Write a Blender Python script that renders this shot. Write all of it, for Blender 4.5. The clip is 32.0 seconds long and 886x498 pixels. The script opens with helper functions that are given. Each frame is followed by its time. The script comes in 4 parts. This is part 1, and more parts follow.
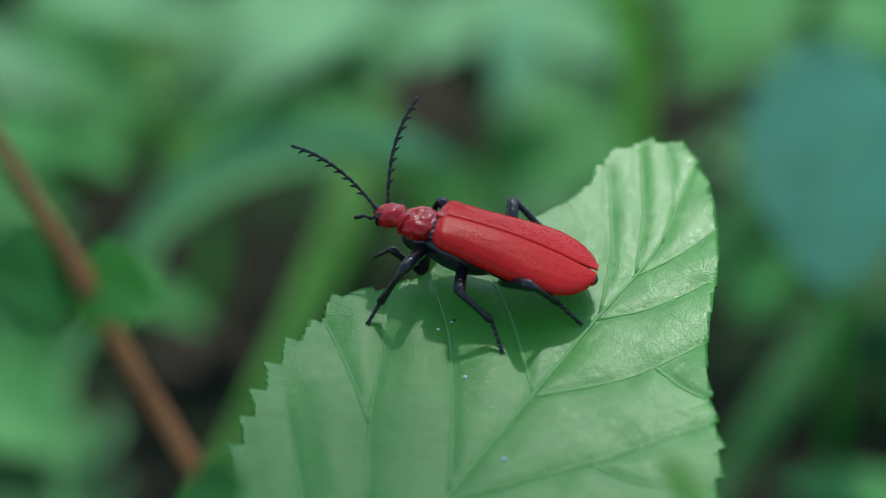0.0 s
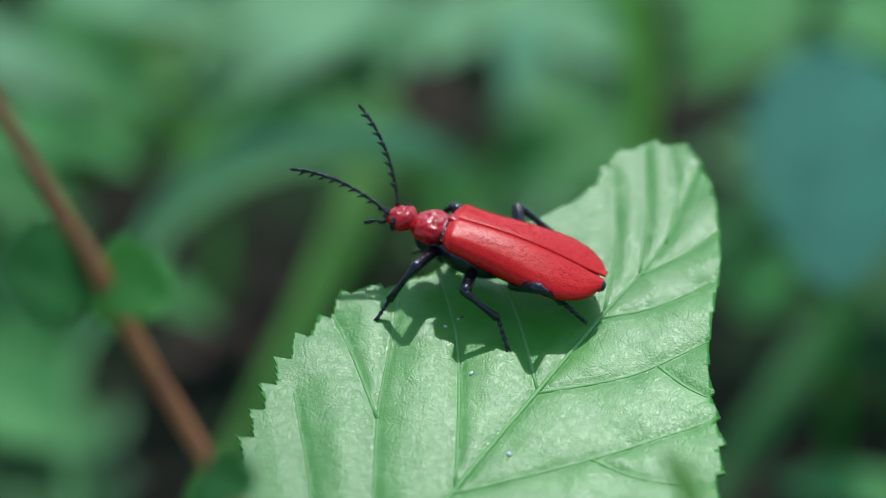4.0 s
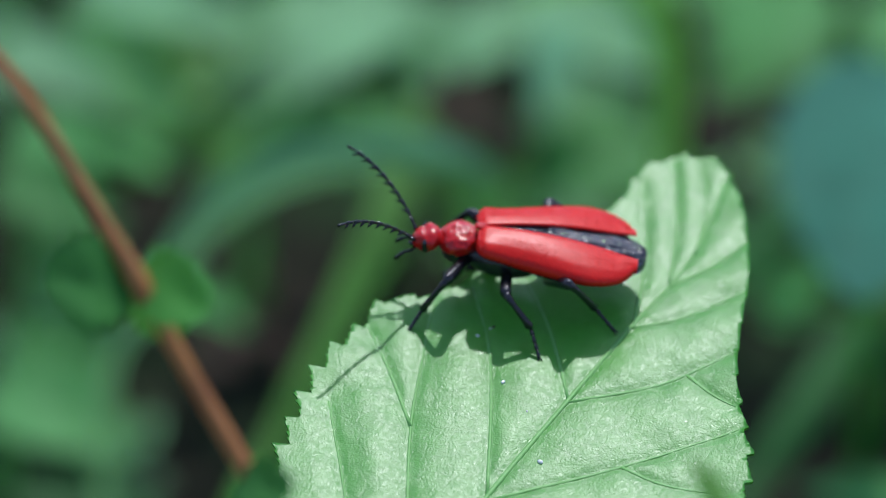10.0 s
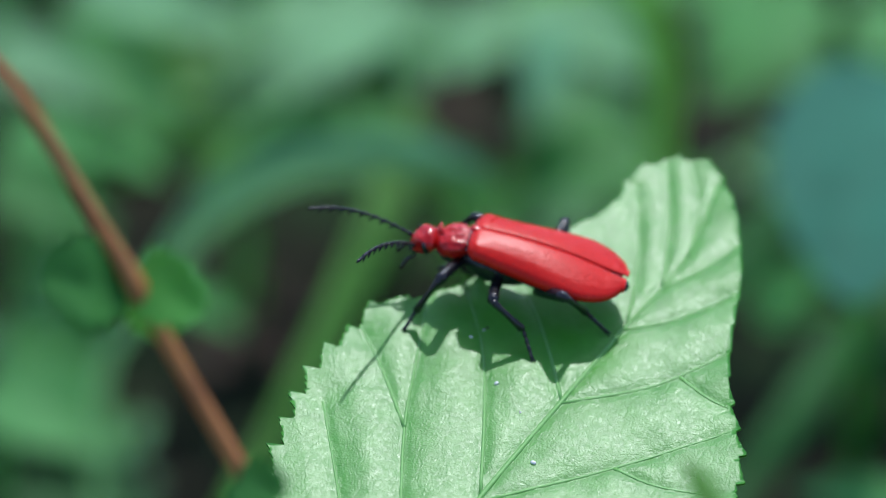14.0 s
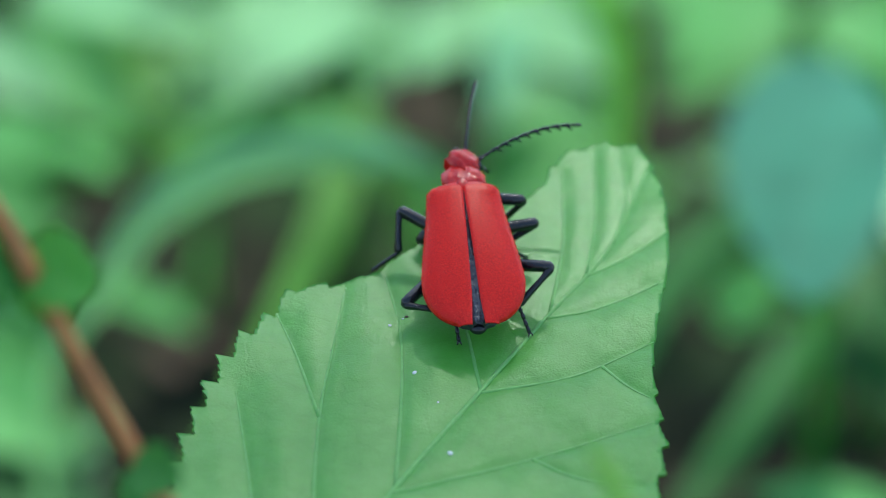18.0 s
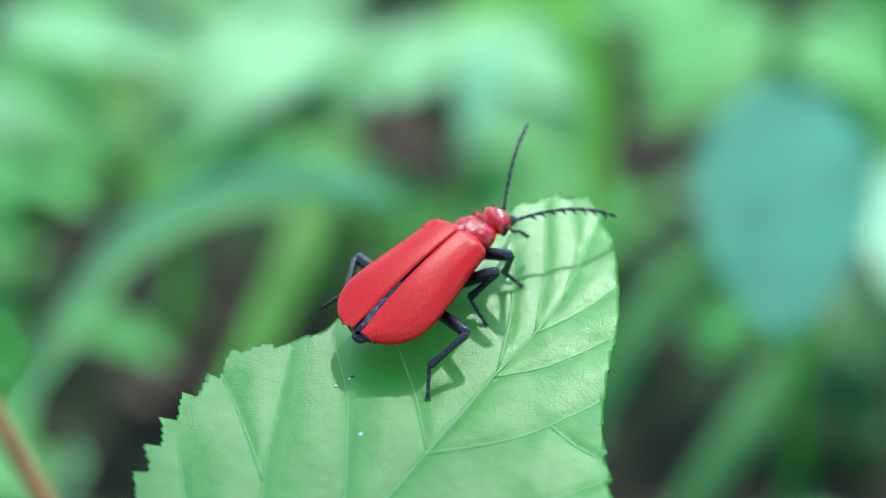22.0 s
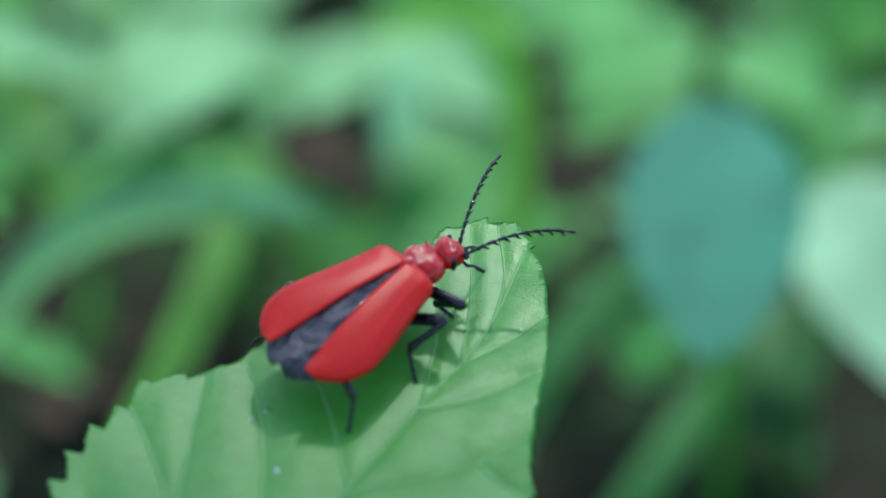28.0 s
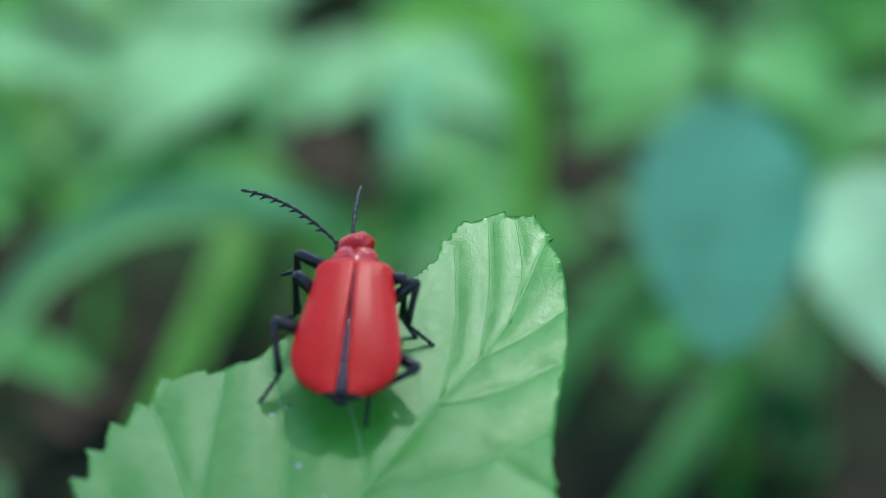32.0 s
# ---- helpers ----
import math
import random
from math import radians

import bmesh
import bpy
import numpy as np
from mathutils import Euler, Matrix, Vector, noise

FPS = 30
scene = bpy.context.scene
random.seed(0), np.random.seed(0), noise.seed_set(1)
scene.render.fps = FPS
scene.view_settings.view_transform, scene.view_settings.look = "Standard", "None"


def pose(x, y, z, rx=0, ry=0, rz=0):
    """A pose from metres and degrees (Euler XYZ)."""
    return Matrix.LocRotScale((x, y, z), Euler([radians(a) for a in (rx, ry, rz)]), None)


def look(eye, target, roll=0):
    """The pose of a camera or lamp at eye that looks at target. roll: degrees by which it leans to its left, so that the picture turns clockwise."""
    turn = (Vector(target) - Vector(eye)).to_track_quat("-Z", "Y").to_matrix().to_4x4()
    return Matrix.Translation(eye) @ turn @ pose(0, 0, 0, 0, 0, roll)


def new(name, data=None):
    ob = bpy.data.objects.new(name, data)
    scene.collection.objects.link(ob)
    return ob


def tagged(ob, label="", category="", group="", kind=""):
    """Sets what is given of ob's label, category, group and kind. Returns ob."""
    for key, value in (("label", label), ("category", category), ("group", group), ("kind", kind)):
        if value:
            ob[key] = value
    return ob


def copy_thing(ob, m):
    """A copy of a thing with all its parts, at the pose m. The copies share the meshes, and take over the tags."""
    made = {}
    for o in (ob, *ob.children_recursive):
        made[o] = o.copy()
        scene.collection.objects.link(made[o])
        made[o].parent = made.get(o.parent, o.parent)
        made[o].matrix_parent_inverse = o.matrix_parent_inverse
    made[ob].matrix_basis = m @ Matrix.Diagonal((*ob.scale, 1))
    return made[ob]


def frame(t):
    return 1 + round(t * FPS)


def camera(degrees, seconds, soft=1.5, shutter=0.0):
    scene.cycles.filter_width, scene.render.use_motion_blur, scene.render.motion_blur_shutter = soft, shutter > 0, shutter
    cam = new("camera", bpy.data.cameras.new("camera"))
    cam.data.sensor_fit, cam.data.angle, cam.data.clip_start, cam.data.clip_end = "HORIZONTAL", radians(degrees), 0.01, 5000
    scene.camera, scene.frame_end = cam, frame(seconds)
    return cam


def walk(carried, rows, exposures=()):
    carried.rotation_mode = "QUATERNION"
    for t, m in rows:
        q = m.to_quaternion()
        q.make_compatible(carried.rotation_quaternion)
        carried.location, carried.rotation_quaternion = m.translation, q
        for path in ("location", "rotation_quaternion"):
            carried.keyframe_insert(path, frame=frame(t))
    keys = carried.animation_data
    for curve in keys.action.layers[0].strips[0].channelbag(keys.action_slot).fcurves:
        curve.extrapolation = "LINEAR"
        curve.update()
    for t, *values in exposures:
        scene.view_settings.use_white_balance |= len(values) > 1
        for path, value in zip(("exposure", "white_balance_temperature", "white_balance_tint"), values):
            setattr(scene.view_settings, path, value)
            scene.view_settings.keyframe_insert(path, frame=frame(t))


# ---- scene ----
cam = camera(14, 32.0, soft=1.0)
walk(cam, [
    (0, pose(0.00014, -0.19356, 0.23303, 61.979, 0.112, -0.032)),
    (0.5, pose(0.00064, -0.19240, 0.23214, 62.065, 0.828, -0.348)),
    (1, pose(0.00011, -0.19543, 0.23416, 61.875, 0.169, -0.154)),
    (1.5, pose(0.00002, -0.19609, 0.23447, 61.932, 0.257, 0.117)),
    (2, pose(-0.00011, -0.19587, 0.23415, 61.842, -0.310, 0.043)),
    (2.5, pose(-0.00011, -0.19728, 0.23508, 61.804, -0.351, 0.129)),
    (3, pose(0.00005, -0.19761, 0.23566, 61.797, -0.051, 0.158)),
    (3.5, pose(-0.00009, -0.19700, 0.23499, 61.906, -0.257, 0.199)),
    (5.5, pose(-0.00008, -0.19763, 0.23536, 61.936, -0.327, 0.314)),
    (6, pose(-0.00022, -0.19747, 0.23532, 61.943, -0.428, 0.493)),
    (6.5, pose(-0.00027, -0.19641, 0.23461, 61.949, -0.416, 0.572)),
    (7, pose(-0.00019, -0.19643, 0.23473, 61.987, -0.200, 0.616)),
    (7.5, pose(-0.00012, -0.19709, 0.23517, 61.957, -0.127, 0.626)),
    (8, pose(-0.00021, -0.19768, 0.23556, 61.968, -0.092, 0.540)),
    (8.5, pose(-0.00022, -0.19837, 0.23602, 61.983, -0.052, 0.582)),
    (9, pose(0.00085, -0.19845, 0.23607, 61.991, -0.065, 0.791)),
    (9.5, pose(-0.00013, -0.19910, 0.23644, 61.994, -0.142, 0.498)),
    (10, pose(-0.00039, -0.20009, 0.23700, 62.005, -0.266, 0.736)),
    (10.5, pose(-0.00023, -0.19980, 0.23669, 62.038, -0.346, 0.617)),
    (11, pose(-0.00022, -0.19995, 0.23711, 62.006, -0.013, 0.439)),
    (11.5, pose(-0.00024, -0.19982, 0.23685, 62.032, -0.163, 0.522)),
    (12, pose(-0.00026, -0.20272, 0.23900, 61.931, -0.035, 0.558)),
    (12.5, pose(-0.00015, -0.20154, 0.23805, 61.973, -0.148, 0.677)),
    (13, pose(-0.00010, -0.20134, 0.23774, 62.052, -0.059, 0.723)),
    (13.5, pose(-0.00041, -0.19945, 0.23649, 62.065, -0.342, 0.691)),
    (14, pose(-0.00042, -0.20092, 0.23744, 62.031, -0.419, 0.697)),
    (14.5, pose(-0.00050, -0.19992, 0.23657, 62.074, -0.582, 0.666)),
    (16.5, pose(0.00148, -0.19955, 0.23520, 62.228, -0.429, 1.135)),
    (17, pose(0.00272, -0.20140, 0.23646, 62.157, -0.241, 1.176)),
    (17.5, pose(0.00341, -0.19968, 0.23511, 62.252, -0.270, 0.691)),
    (18, pose(0.00429, -0.19708, 0.23349, 62.277, -0.481, 0.664)),
    (18.5, pose(0.01312, -0.19494, 0.23372, 62.101, 1.060, 0.789)),
    (19, pose(0.01207, -0.19706, 0.23588, 62.083, 1.310, 0.400)),
    (19.5, pose(0.00988, -0.19710, 0.23640, 62.193, 1.158, 0.541)),
    (20, pose(0.01643, -0.19633, 0.23609, 62.194, 2.299, 0.771)),
    (21, pose(0.00807, -0.19527, 0.23840, 62.114, 0.663, 0.644)),
    (22, pose(0.00781, -0.19278, 0.23527, 62.261, 0.004, 0.513)),
    (22.5, pose(0.00733, -0.19297, 0.23538, 62.220, 0.042, 0.270)),
    (23, pose(0.00684, -0.19315, 0.23549, 62.375, 0.080, 0.082)),
    (23.5, pose(0.00740, -0.19120, 0.23435, 62.290, -0.110, 0.250)),
    (24, pose(0.00593, -0.18925, 0.23321, 62.287, -0.300, -0.005)),
    (24.5, pose(0.00810, -0.18715, 0.23183, 62.150, -0.400, 0.170)),
    (25, pose(0.00619, -0.18504, 0.23045, 62.313, -0.531, -0.136)),
    (25.5, pose(0.01113, -0.18059, 0.23014, 62.149, -0.089, 0.131)),
    (27.5, pose(0.00887, -0.18278, 0.23055, 62.539, -0.364, -0.547)),
    (28, pose(0.00744, -0.18350, 0.23152, 62.425, -1.010, -0.446)),
    (29, pose(0.00750, -0.18235, 0.23041, 62.532, -0.469, -0.780)),
    (30, pose(0.00707, -0.18301, 0.23049, 62.551, -0.573, -0.624)),
    (31, pose(0.00714, -0.18112, 0.22918, 62.591, -0.274, -0.658)),
    (31.5, pose(0.00643, -0.18241, 0.22963, 62.649, -0.192, -0.892)),
    (32, pose(0.00631, -0.18363, 0.23062, 62.566, -0.416, -0.774)),
], exposures=[
    (0, 0.28, 6200, 4),
    (1, 0.30, 6000, 9),
    (3.5, 0.28, 5980, 10),
    (5.5, -0.20, 5980, 14),
    (6.3, -0.18, 5980, 14),
    (7.2, 0.12, 5960, 15),
    (11, 0.16, 5960, 14),
    (14.5, 0.28, 5980, 12),
    (16.5, 0.80, 6200, 7),
    (17.5, 0.98, 6350, 2),
    (19, 1.12, 6400, 0),
    (20, 1.32, 6350, 1),
    (21, 1.38, 6300, 2),
    (22, 1.40, 5980, 8),
    (23, 1.30, 6080, 5),
    (24, 1.41, 6100, 3),
    (25.5, 1.40, 6080, 3),
    (27.5, 0.94, 6100, 4),
    (29, 0.80, 6000, 7),
    (30.2, 0.74, 5980, 8),
    (31, 0.76, 5980, 4),
    (32, 0.78, 5980, 4),
])
# shallow focus of a macro lens
cam.data.dof.use_dof = True
cam.data.dof.focus_distance = 0.2152
cam.data.dof.aperture_fstop = 23

# ---- light ----
SUN_TO = Vector((0.11, 0.47, 0.876)).normalized()
world = bpy.data.worlds.new("sky")
scene.world = world
world.use_nodes = True
sky = world.node_tree.nodes.new("ShaderNodeTexSky")
sky.sky_type, sky.sun_disc = "NISHITA", False
sky.sun_elevation = math.asin(SUN_TO.z)
sky.sun_rotation = math.atan2(SUN_TO.x, SUN_TO.y)
world.node_tree.links.new(sky.outputs[0], world.node_tree.nodes["Background"].inputs[0])
world.node_tree.nodes["Background"].inputs[1].default_value = 0.15
sun_data = bpy.data.lights.new("sun", "SUN")
sun_data.energy, sun_data.angle, sun_data.color = 2.8, radians(1.4), (1.0, 0.97, 0.9)
sun = new("sun", sun_data)
sun.matrix_basis = look(SUN_TO * 3, (0, 0, 0))


# ---- materials ----
def node(nt, kind, **values):
    n = nt.nodes.new(kind)
    for k, v in values.items():
        n.inputs[k].default_value = v
    return n


def material(name, dark, light, rough=0.5, grain=400.0, detail=6.0, bump=0.0, bump_scale=2000.0, coat=0.0,
             translucent=0.0, see=None, spec=0.5, vary=0.0, stain=None, stain_scale=150.0):
    """A surface whose colour runs between dark and light in grains (per metre), with fine relief."""
    m = bpy.data.materials.new(name)
    m.use_nodes = True
    nt = m.node_tree
    b = nt.nodes["Principled BSDF"]
    b.inputs["Roughness"].default_value = rough
    b.inputs["Specular IOR Level"].default_value = spec
    b.inputs["Coat Weight"].default_value = coat
    b.inputs["Coat Roughness"].default_value = 0.12
    co = nt.nodes.new("ShaderNodeTexCoord")
    n1 = node(nt, "ShaderNodeTexNoise", Scale=grain, Detail=detail)
    nt.links.new(co.outputs["Object"], n1.inputs["Vector"])
    ramp = nt.nodes.new("ShaderNodeMapRange")
    ramp.inputs["From Min"].default_value, ramp.inputs["From Max"].default_value = 0.32, 0.68
    nt.links.new(n1.outputs["Fac"], ramp.inputs["Value"])
    mix = nt.nodes.new("ShaderNodeMix")
    mix.data_type = "RGBA"
    mix.inputs["A"].default_value, mix.inputs["B"].default_value = (*dark, 1), (*light, 1)
    nt.links.new(ramp.outputs["Result"], mix.inputs["Factor"])
    colour = mix.outputs["Result"]
    if stain:
        n2 = node(nt, "ShaderNodeTexNoise", Scale=stain_scale, Detail=3.0)
        nt.links.new(co.outputs["Object"], n2.inputs["Vector"])
        r2 = nt.nodes.new("ShaderNodeMapRange")
        r2.inputs["From Min"].default_value, r2.inputs["From Max"].default_value = 0.5, 0.72
        nt.links.new(n2.outputs["Fac"], r2.inputs["Value"])
        m2 = nt.nodes.new("ShaderNodeMix")
        m2.data_type = "RGBA"
        m2.inputs["B"].default_value = (*stain, 1)
        nt.links.new(colour, m2.inputs["A"])
        nt.links.new(r2.outputs["Result"], m2.inputs["Factor"])
        colour = m2.outputs["Result"]
    if vary:
        info = nt.nodes.new("ShaderNodeObjectInfo")
        hsv = nt.nodes.new("ShaderNodeHueSaturation")
        r3 = nt.nodes.new("ShaderNodeMapRange")
        r3.inputs["To Min"].default_value, r3.inputs["To Max"].default_value = 1 - vary, 1 + vary
        nt.links.new(info.outputs["Random"], r3.inputs["Value"])
        nt.links.new(r3.outputs["Result"], hsv.inputs["Value"])
        nt.links.new(colour, hsv.inputs["Color"])
        colour = hsv.outputs["Color"]
    nt.links.new(colour, b.inputs["Base Color"])
    if bump:
        h = node(nt, "ShaderNodeTexNoise", Scale=bump_scale, Detail=4.0)
        nt.links.new(co.outputs["Object"], h.inputs["Vector"])
        height = h.outputs["Fac"]
        bp = nt.nodes.new("ShaderNodeBump")
        bp.inputs["Strength"].default_value = 1.0
        bp.inputs["Distance"].default_value = bump
        nt.links.new(height, bp.inputs["Height"])
        nt.links.new(bp.outputs["Normal"], b.inputs["Normal"])
    if translucent:
        tr = nt.nodes.new("ShaderNodeBsdfTranslucent")
        tr.inputs["Color"].default_value = (*(see or light), 1)
        ms = nt.nodes.new("ShaderNodeMixShader")
        ms.inputs["Fac"].default_value = translucent
        out = nt.nodes["Material Output"]
        nt.links.new(b.outputs["BSDF"], ms.inputs[1])
        nt.links.new(tr.outputs["BSDF"], ms.inputs[2])
        nt.links.new(ms.outputs["Shader"], out.inputs["Surface"])
    return m


def leaf_material():
    """Fresh leaf: green with a net of fine veins that part small swollen fields, and a waxy sheen."""
    m = material("fresh leaf", (0.066, 0.335, 0.028), (0.092, 0.400, 0.042), rough=0.40, grain=900, bump=0.00003, bump_scale=8000,
                 translucent=0.25, see=(0.22, 0.52, 0.04), stain=(0.106, 0.42, 0.050), stain_scale=260, spec=0.72)
    nt = m.node_tree
    b, bp = nt.nodes["Principled BSDF"], next(n for n in nt.nodes if n.bl_idname == "ShaderNodeBump")
    co = next(n for n in nt.nodes if n.bl_idname == "ShaderNodeTexCoord")
    warp = node(nt, "ShaderNodeTexNoise", Scale=500.0, Detail=2.0)
    nt.links.new(co.outputs["Object"], warp.inputs["Vector"])
    push = nt.nodes.new("ShaderNodeVectorMath")
    push.operation = "MULTIPLY_ADD"
    push.inputs[1].default_value = (0.0012, 0.0012, 0.0)
    nt.links.new(warp.outputs["Color"], push.inputs[0])
    nt.links.new(co.outputs["Object"], push.inputs[2])
    nets = []
    for cells, width in ((750.0, 0.10), (2100.0, 0.14)):
        vo = nt.nodes.new("ShaderNodeTexVoronoi")
        vo.feature = "DISTANCE_TO_EDGE"
        vo.voronoi_dimensions = "2D"
        vo.inputs["Scale"].default_value = cells
        nt.links.new(push.outputs["Vector"], vo.inputs["Vector"])
        r = nt.nodes.new("ShaderNodeMapRange")
        r.interpolation_type = "SMOOTHSTEP"
        r.inputs["From Max"].default_value = width
        nt.links.new(vo.outputs["Distance"], r.inputs["Value"])
        nets.append(r.outputs["Result"])
    both = nt.nodes.new("ShaderNodeMath")
    both.operation = "MULTIPLY_ADD"
    both.inputs[1].default_value = 2.2
    nt.links.new(nets[0], both.inputs[0])
    nt.links.new(nets[1], both.inputs[2])
    h = bp.inputs["Height"].links[0].from_socket
    add = nt.nodes.new("ShaderNodeMath")
    add.operation = "MULTIPLY_ADD"
    add.inputs[1].default_value = 0.07
    nt.links.new(both.outputs["Value"], add.inputs[0])
    nt.links.new(h, add.inputs[2])
    nt.links.new(add.outputs["Value"], bp.inputs["Height"])
    wax = node(nt, "ShaderNodeTexNoise", Scale=2400.0, Detail=5.0, Roughness=0.7)
    nt.links.new(co.outputs["Object"], wax.inputs["Vector"])
    r = nt.nodes.new("ShaderNodeMapRange")
    r.inputs["From Min"].default_value, r.inputs["From Max"].default_value = 0.35, 0.65
    r.inputs["To Min"].default_value, r.inputs["To Max"].default_value = 0.31, 0.46
    nt.links.new(wax.outputs["Fac"], r.inputs["Value"])
    nt.links.new(r.outputs["Result"], b.inputs["Roughness"])
    base = b.inputs["Base Color"].links[0].from_socket
    mix = nt.nodes.new("ShaderNodeMix")
    mix.data_type = "RGBA"
    mix.blend_type = "MULTIPLY"
    mix.inputs["B"].default_value = (0.93, 0.95, 0.90, 1)
    inv = nt.nodes.new("ShaderNodeMath")
    inv.operation = "SUBTRACT"
    inv.inputs[0].default_value = 1.0
    nt.links.new(nets[0], inv.inputs[1])
    nt.links.new(inv.outputs["Value"], mix.inputs["Factor"])
    nt.links.new(base, mix.inputs["A"])
    nt.links.new(mix.outputs["Result"], b.inputs["Base Color"])
    return m


M_LEAF = leaf_material()
M_VEIN = material("leaf vein", (0.17, 0.45, 0.10), (0.22, 0.52, 0.14), rough=0.5, spec=0.4, grain=2500, bump=0.00002, translucent=0.15, see=(0.3, 0.55, 0.1))
M_RED = material("red wing case", (0.56, 0.005, 0.003), (0.76, 0.012, 0.005), rough=0.34, grain=9000, detail=3, bump=0.000016, bump_scale=9000,
                 spec=0.3, stain=(0.66, 0.008, 0.004), stain_scale=700)
M_DOWN = material("reddish down", (0.76, 0.025, 0.014), (0.84, 0.09, 0.055), rough=0.2, grain=3000, spec=0.5)
M_REDG = material("glossy red cuticle", (0.42, 0.005, 0.005), (0.58, 0.011, 0.008), rough=0.14, grain=2600, bump=0.00004, bump_scale=4600, spec=0.5)
M_BLACK = material("black cuticle", (0.004, 0.004, 0.006), (0.014, 0.014, 0.019), rough=0.20, grain=3000, bump=0.00005, bump_scale=6000, spec=0.55)
M_EYE = material("black eye", (0.004, 0.004, 0.006), (0.01, 0.01, 0.014), rough=0.12, grain=3000, bump=0.00001, bump_scale=15000, spec=0.7)
M_WING = material("folded wing membrane", (0.008, 0.008, 0.018), (0.032, 0.032, 0.052), rough=0.2, grain=1500, bump=0.00045, bump_scale=1900, spec=0.7, coat=0.3)
M_SPECK = material("white droplet", (0.7, 0.72, 0.7), (0.85, 0.87, 0.85), rough=0.15, grain=3000, coat=0.5)
M_STEM = material("reddish stem", (0.30, 0.105, 0.030), (0.48, 0.19, 0.05), rough=0.55, grain=500, bump=0.0001, bump_scale=900, stain=(0.24, 0.2, 0.06), stain_scale=90)
# near-black tone all over, with greenish patches
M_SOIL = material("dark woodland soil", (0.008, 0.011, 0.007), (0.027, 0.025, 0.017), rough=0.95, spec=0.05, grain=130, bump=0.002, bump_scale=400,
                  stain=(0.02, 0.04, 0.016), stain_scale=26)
M_LITTER = material("brown leaf litter", (0.05, 0.032, 0.027), (0.12, 0.075, 0.06), rough=0.9, spec=0.1, grain=200, bump=0.0004, bump_scale=500, vary=0.3)


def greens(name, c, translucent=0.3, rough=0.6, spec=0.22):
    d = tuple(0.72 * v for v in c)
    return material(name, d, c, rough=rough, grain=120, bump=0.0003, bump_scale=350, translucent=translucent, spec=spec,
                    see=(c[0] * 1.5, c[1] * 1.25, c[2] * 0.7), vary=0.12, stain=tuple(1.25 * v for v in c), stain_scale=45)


M_G = {
    "mid": greens("mid green leaf", (0.11, 0.365, 0.10), 0.35),
    "pale": greens("pale green leaf", (0.225, 0.495, 0.23), 0.35),
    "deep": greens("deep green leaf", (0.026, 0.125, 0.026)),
    "blue": greens("blue-green leaf", (0.036, 0.215, 0.135), 0.3, 0.65, 0.2),
    "lime": greens("lime green grass", (0.125, 0.335, 0.06), 0.4),
    "grass": greens("grass green blade", (0.11, 0.40, 0.08), 0.45),
    "ash": greens("greyish green blade", (0.19, 0.48, 0.26), 0.45),
    "sunny": greens("sunny yellow-green blade", (0.20, 0.54, 0.085), 0.42),
    "dull": greens("dull green blade", (0.062, 0.225, 0.062), 0.4),
    "stem": greens("fresh green stem leaf", (0.065, 0.26, 0.055), 0.3),
    # sunlight on this leaf is put into its pale base colour
    "white": greens("sun-whitened green leaf", (0.35, 0.62, 0.38), 0.3),
}


# ---- mesh helpers ----
def finish(bm, name, mat, smooth=True):
    bmesh.ops.recalc_face_normals(bm, faces=bm.faces)
    me = bpy.data.meshes.new(name)
    bm.to_mesh(me)
    bm.free()
    me.materials.append(mat)
    if smooth:
        me.polygons.foreach_set("use_smooth", [True] * len(me.polygons))
    return me


def part(name, bm, mat, parent=None, label="", at=None):
    ob = new(name, finish(bm, name, mat))
    ob.parent = parent
    if at is not None:
        ob.matrix_basis = at
    if label:
        ob["label"] = label
    return ob


def rings(bm, sections, close=True):
    """Skin a list of rings of equal length; the ends are closed by caps."""
    vs = [[bm.verts.new(p) for p in r] for r in sections]
    n = len(vs[0])
    for a, b in zip(vs, vs[1:]):
        for i in range(n):
            bm.faces.new((a[i], a[(i + 1) % n], b[(i + 1) % n], b[i]))
    if close:
        bm.faces.new(list(reversed(vs[0])))
        bm.faces.new(vs[-1])
    return vs


def tube(bm, pts, radii, n=10, squash=1.0):
    """A tapered tube along a polyline."""
    pts = [Vector(p) for p in pts]
    secs = []
    side = None
    for i, p in enumerate(pts):
        t = (pts[min(i + 1, len(pts) - 1)] - pts[max(i - 1, 0)]).normalized()
        if side is None:
            side = t.orthogonal().normalized()
            if abs(t.z) < 0.9:
                side = t.cross(Vector((0, 0, 1))).normalized()
        side = (side - t * side.dot(t)).normalized()
        up = side.cross(t)
        secs.append([p + (side * math.cos(a) + up * math.sin(a) * squash) * radii[i] for a in (2 * math.pi * k / n for k in range(n))])
    rings(bm, secs)
    return bm


def blob(bm, c, r, n=14, m=10):
    """An ellipsoid with centre c and radii r."""
    secs = []
    for j in range(m + 1):
        a = math.pi * (0.03 + 0.94 * j / m)
        secs.append([Vector((c[0] - r[0] * math.cos(a), c[1] + r[1] * math.sin(a) * math.cos(q), c[2] + r[2] * math.sin(a) * math.sin(q)))
                     for q in (2 * math.pi * k / n for k in range(n))])
    rings(bm, secs)
    return bm


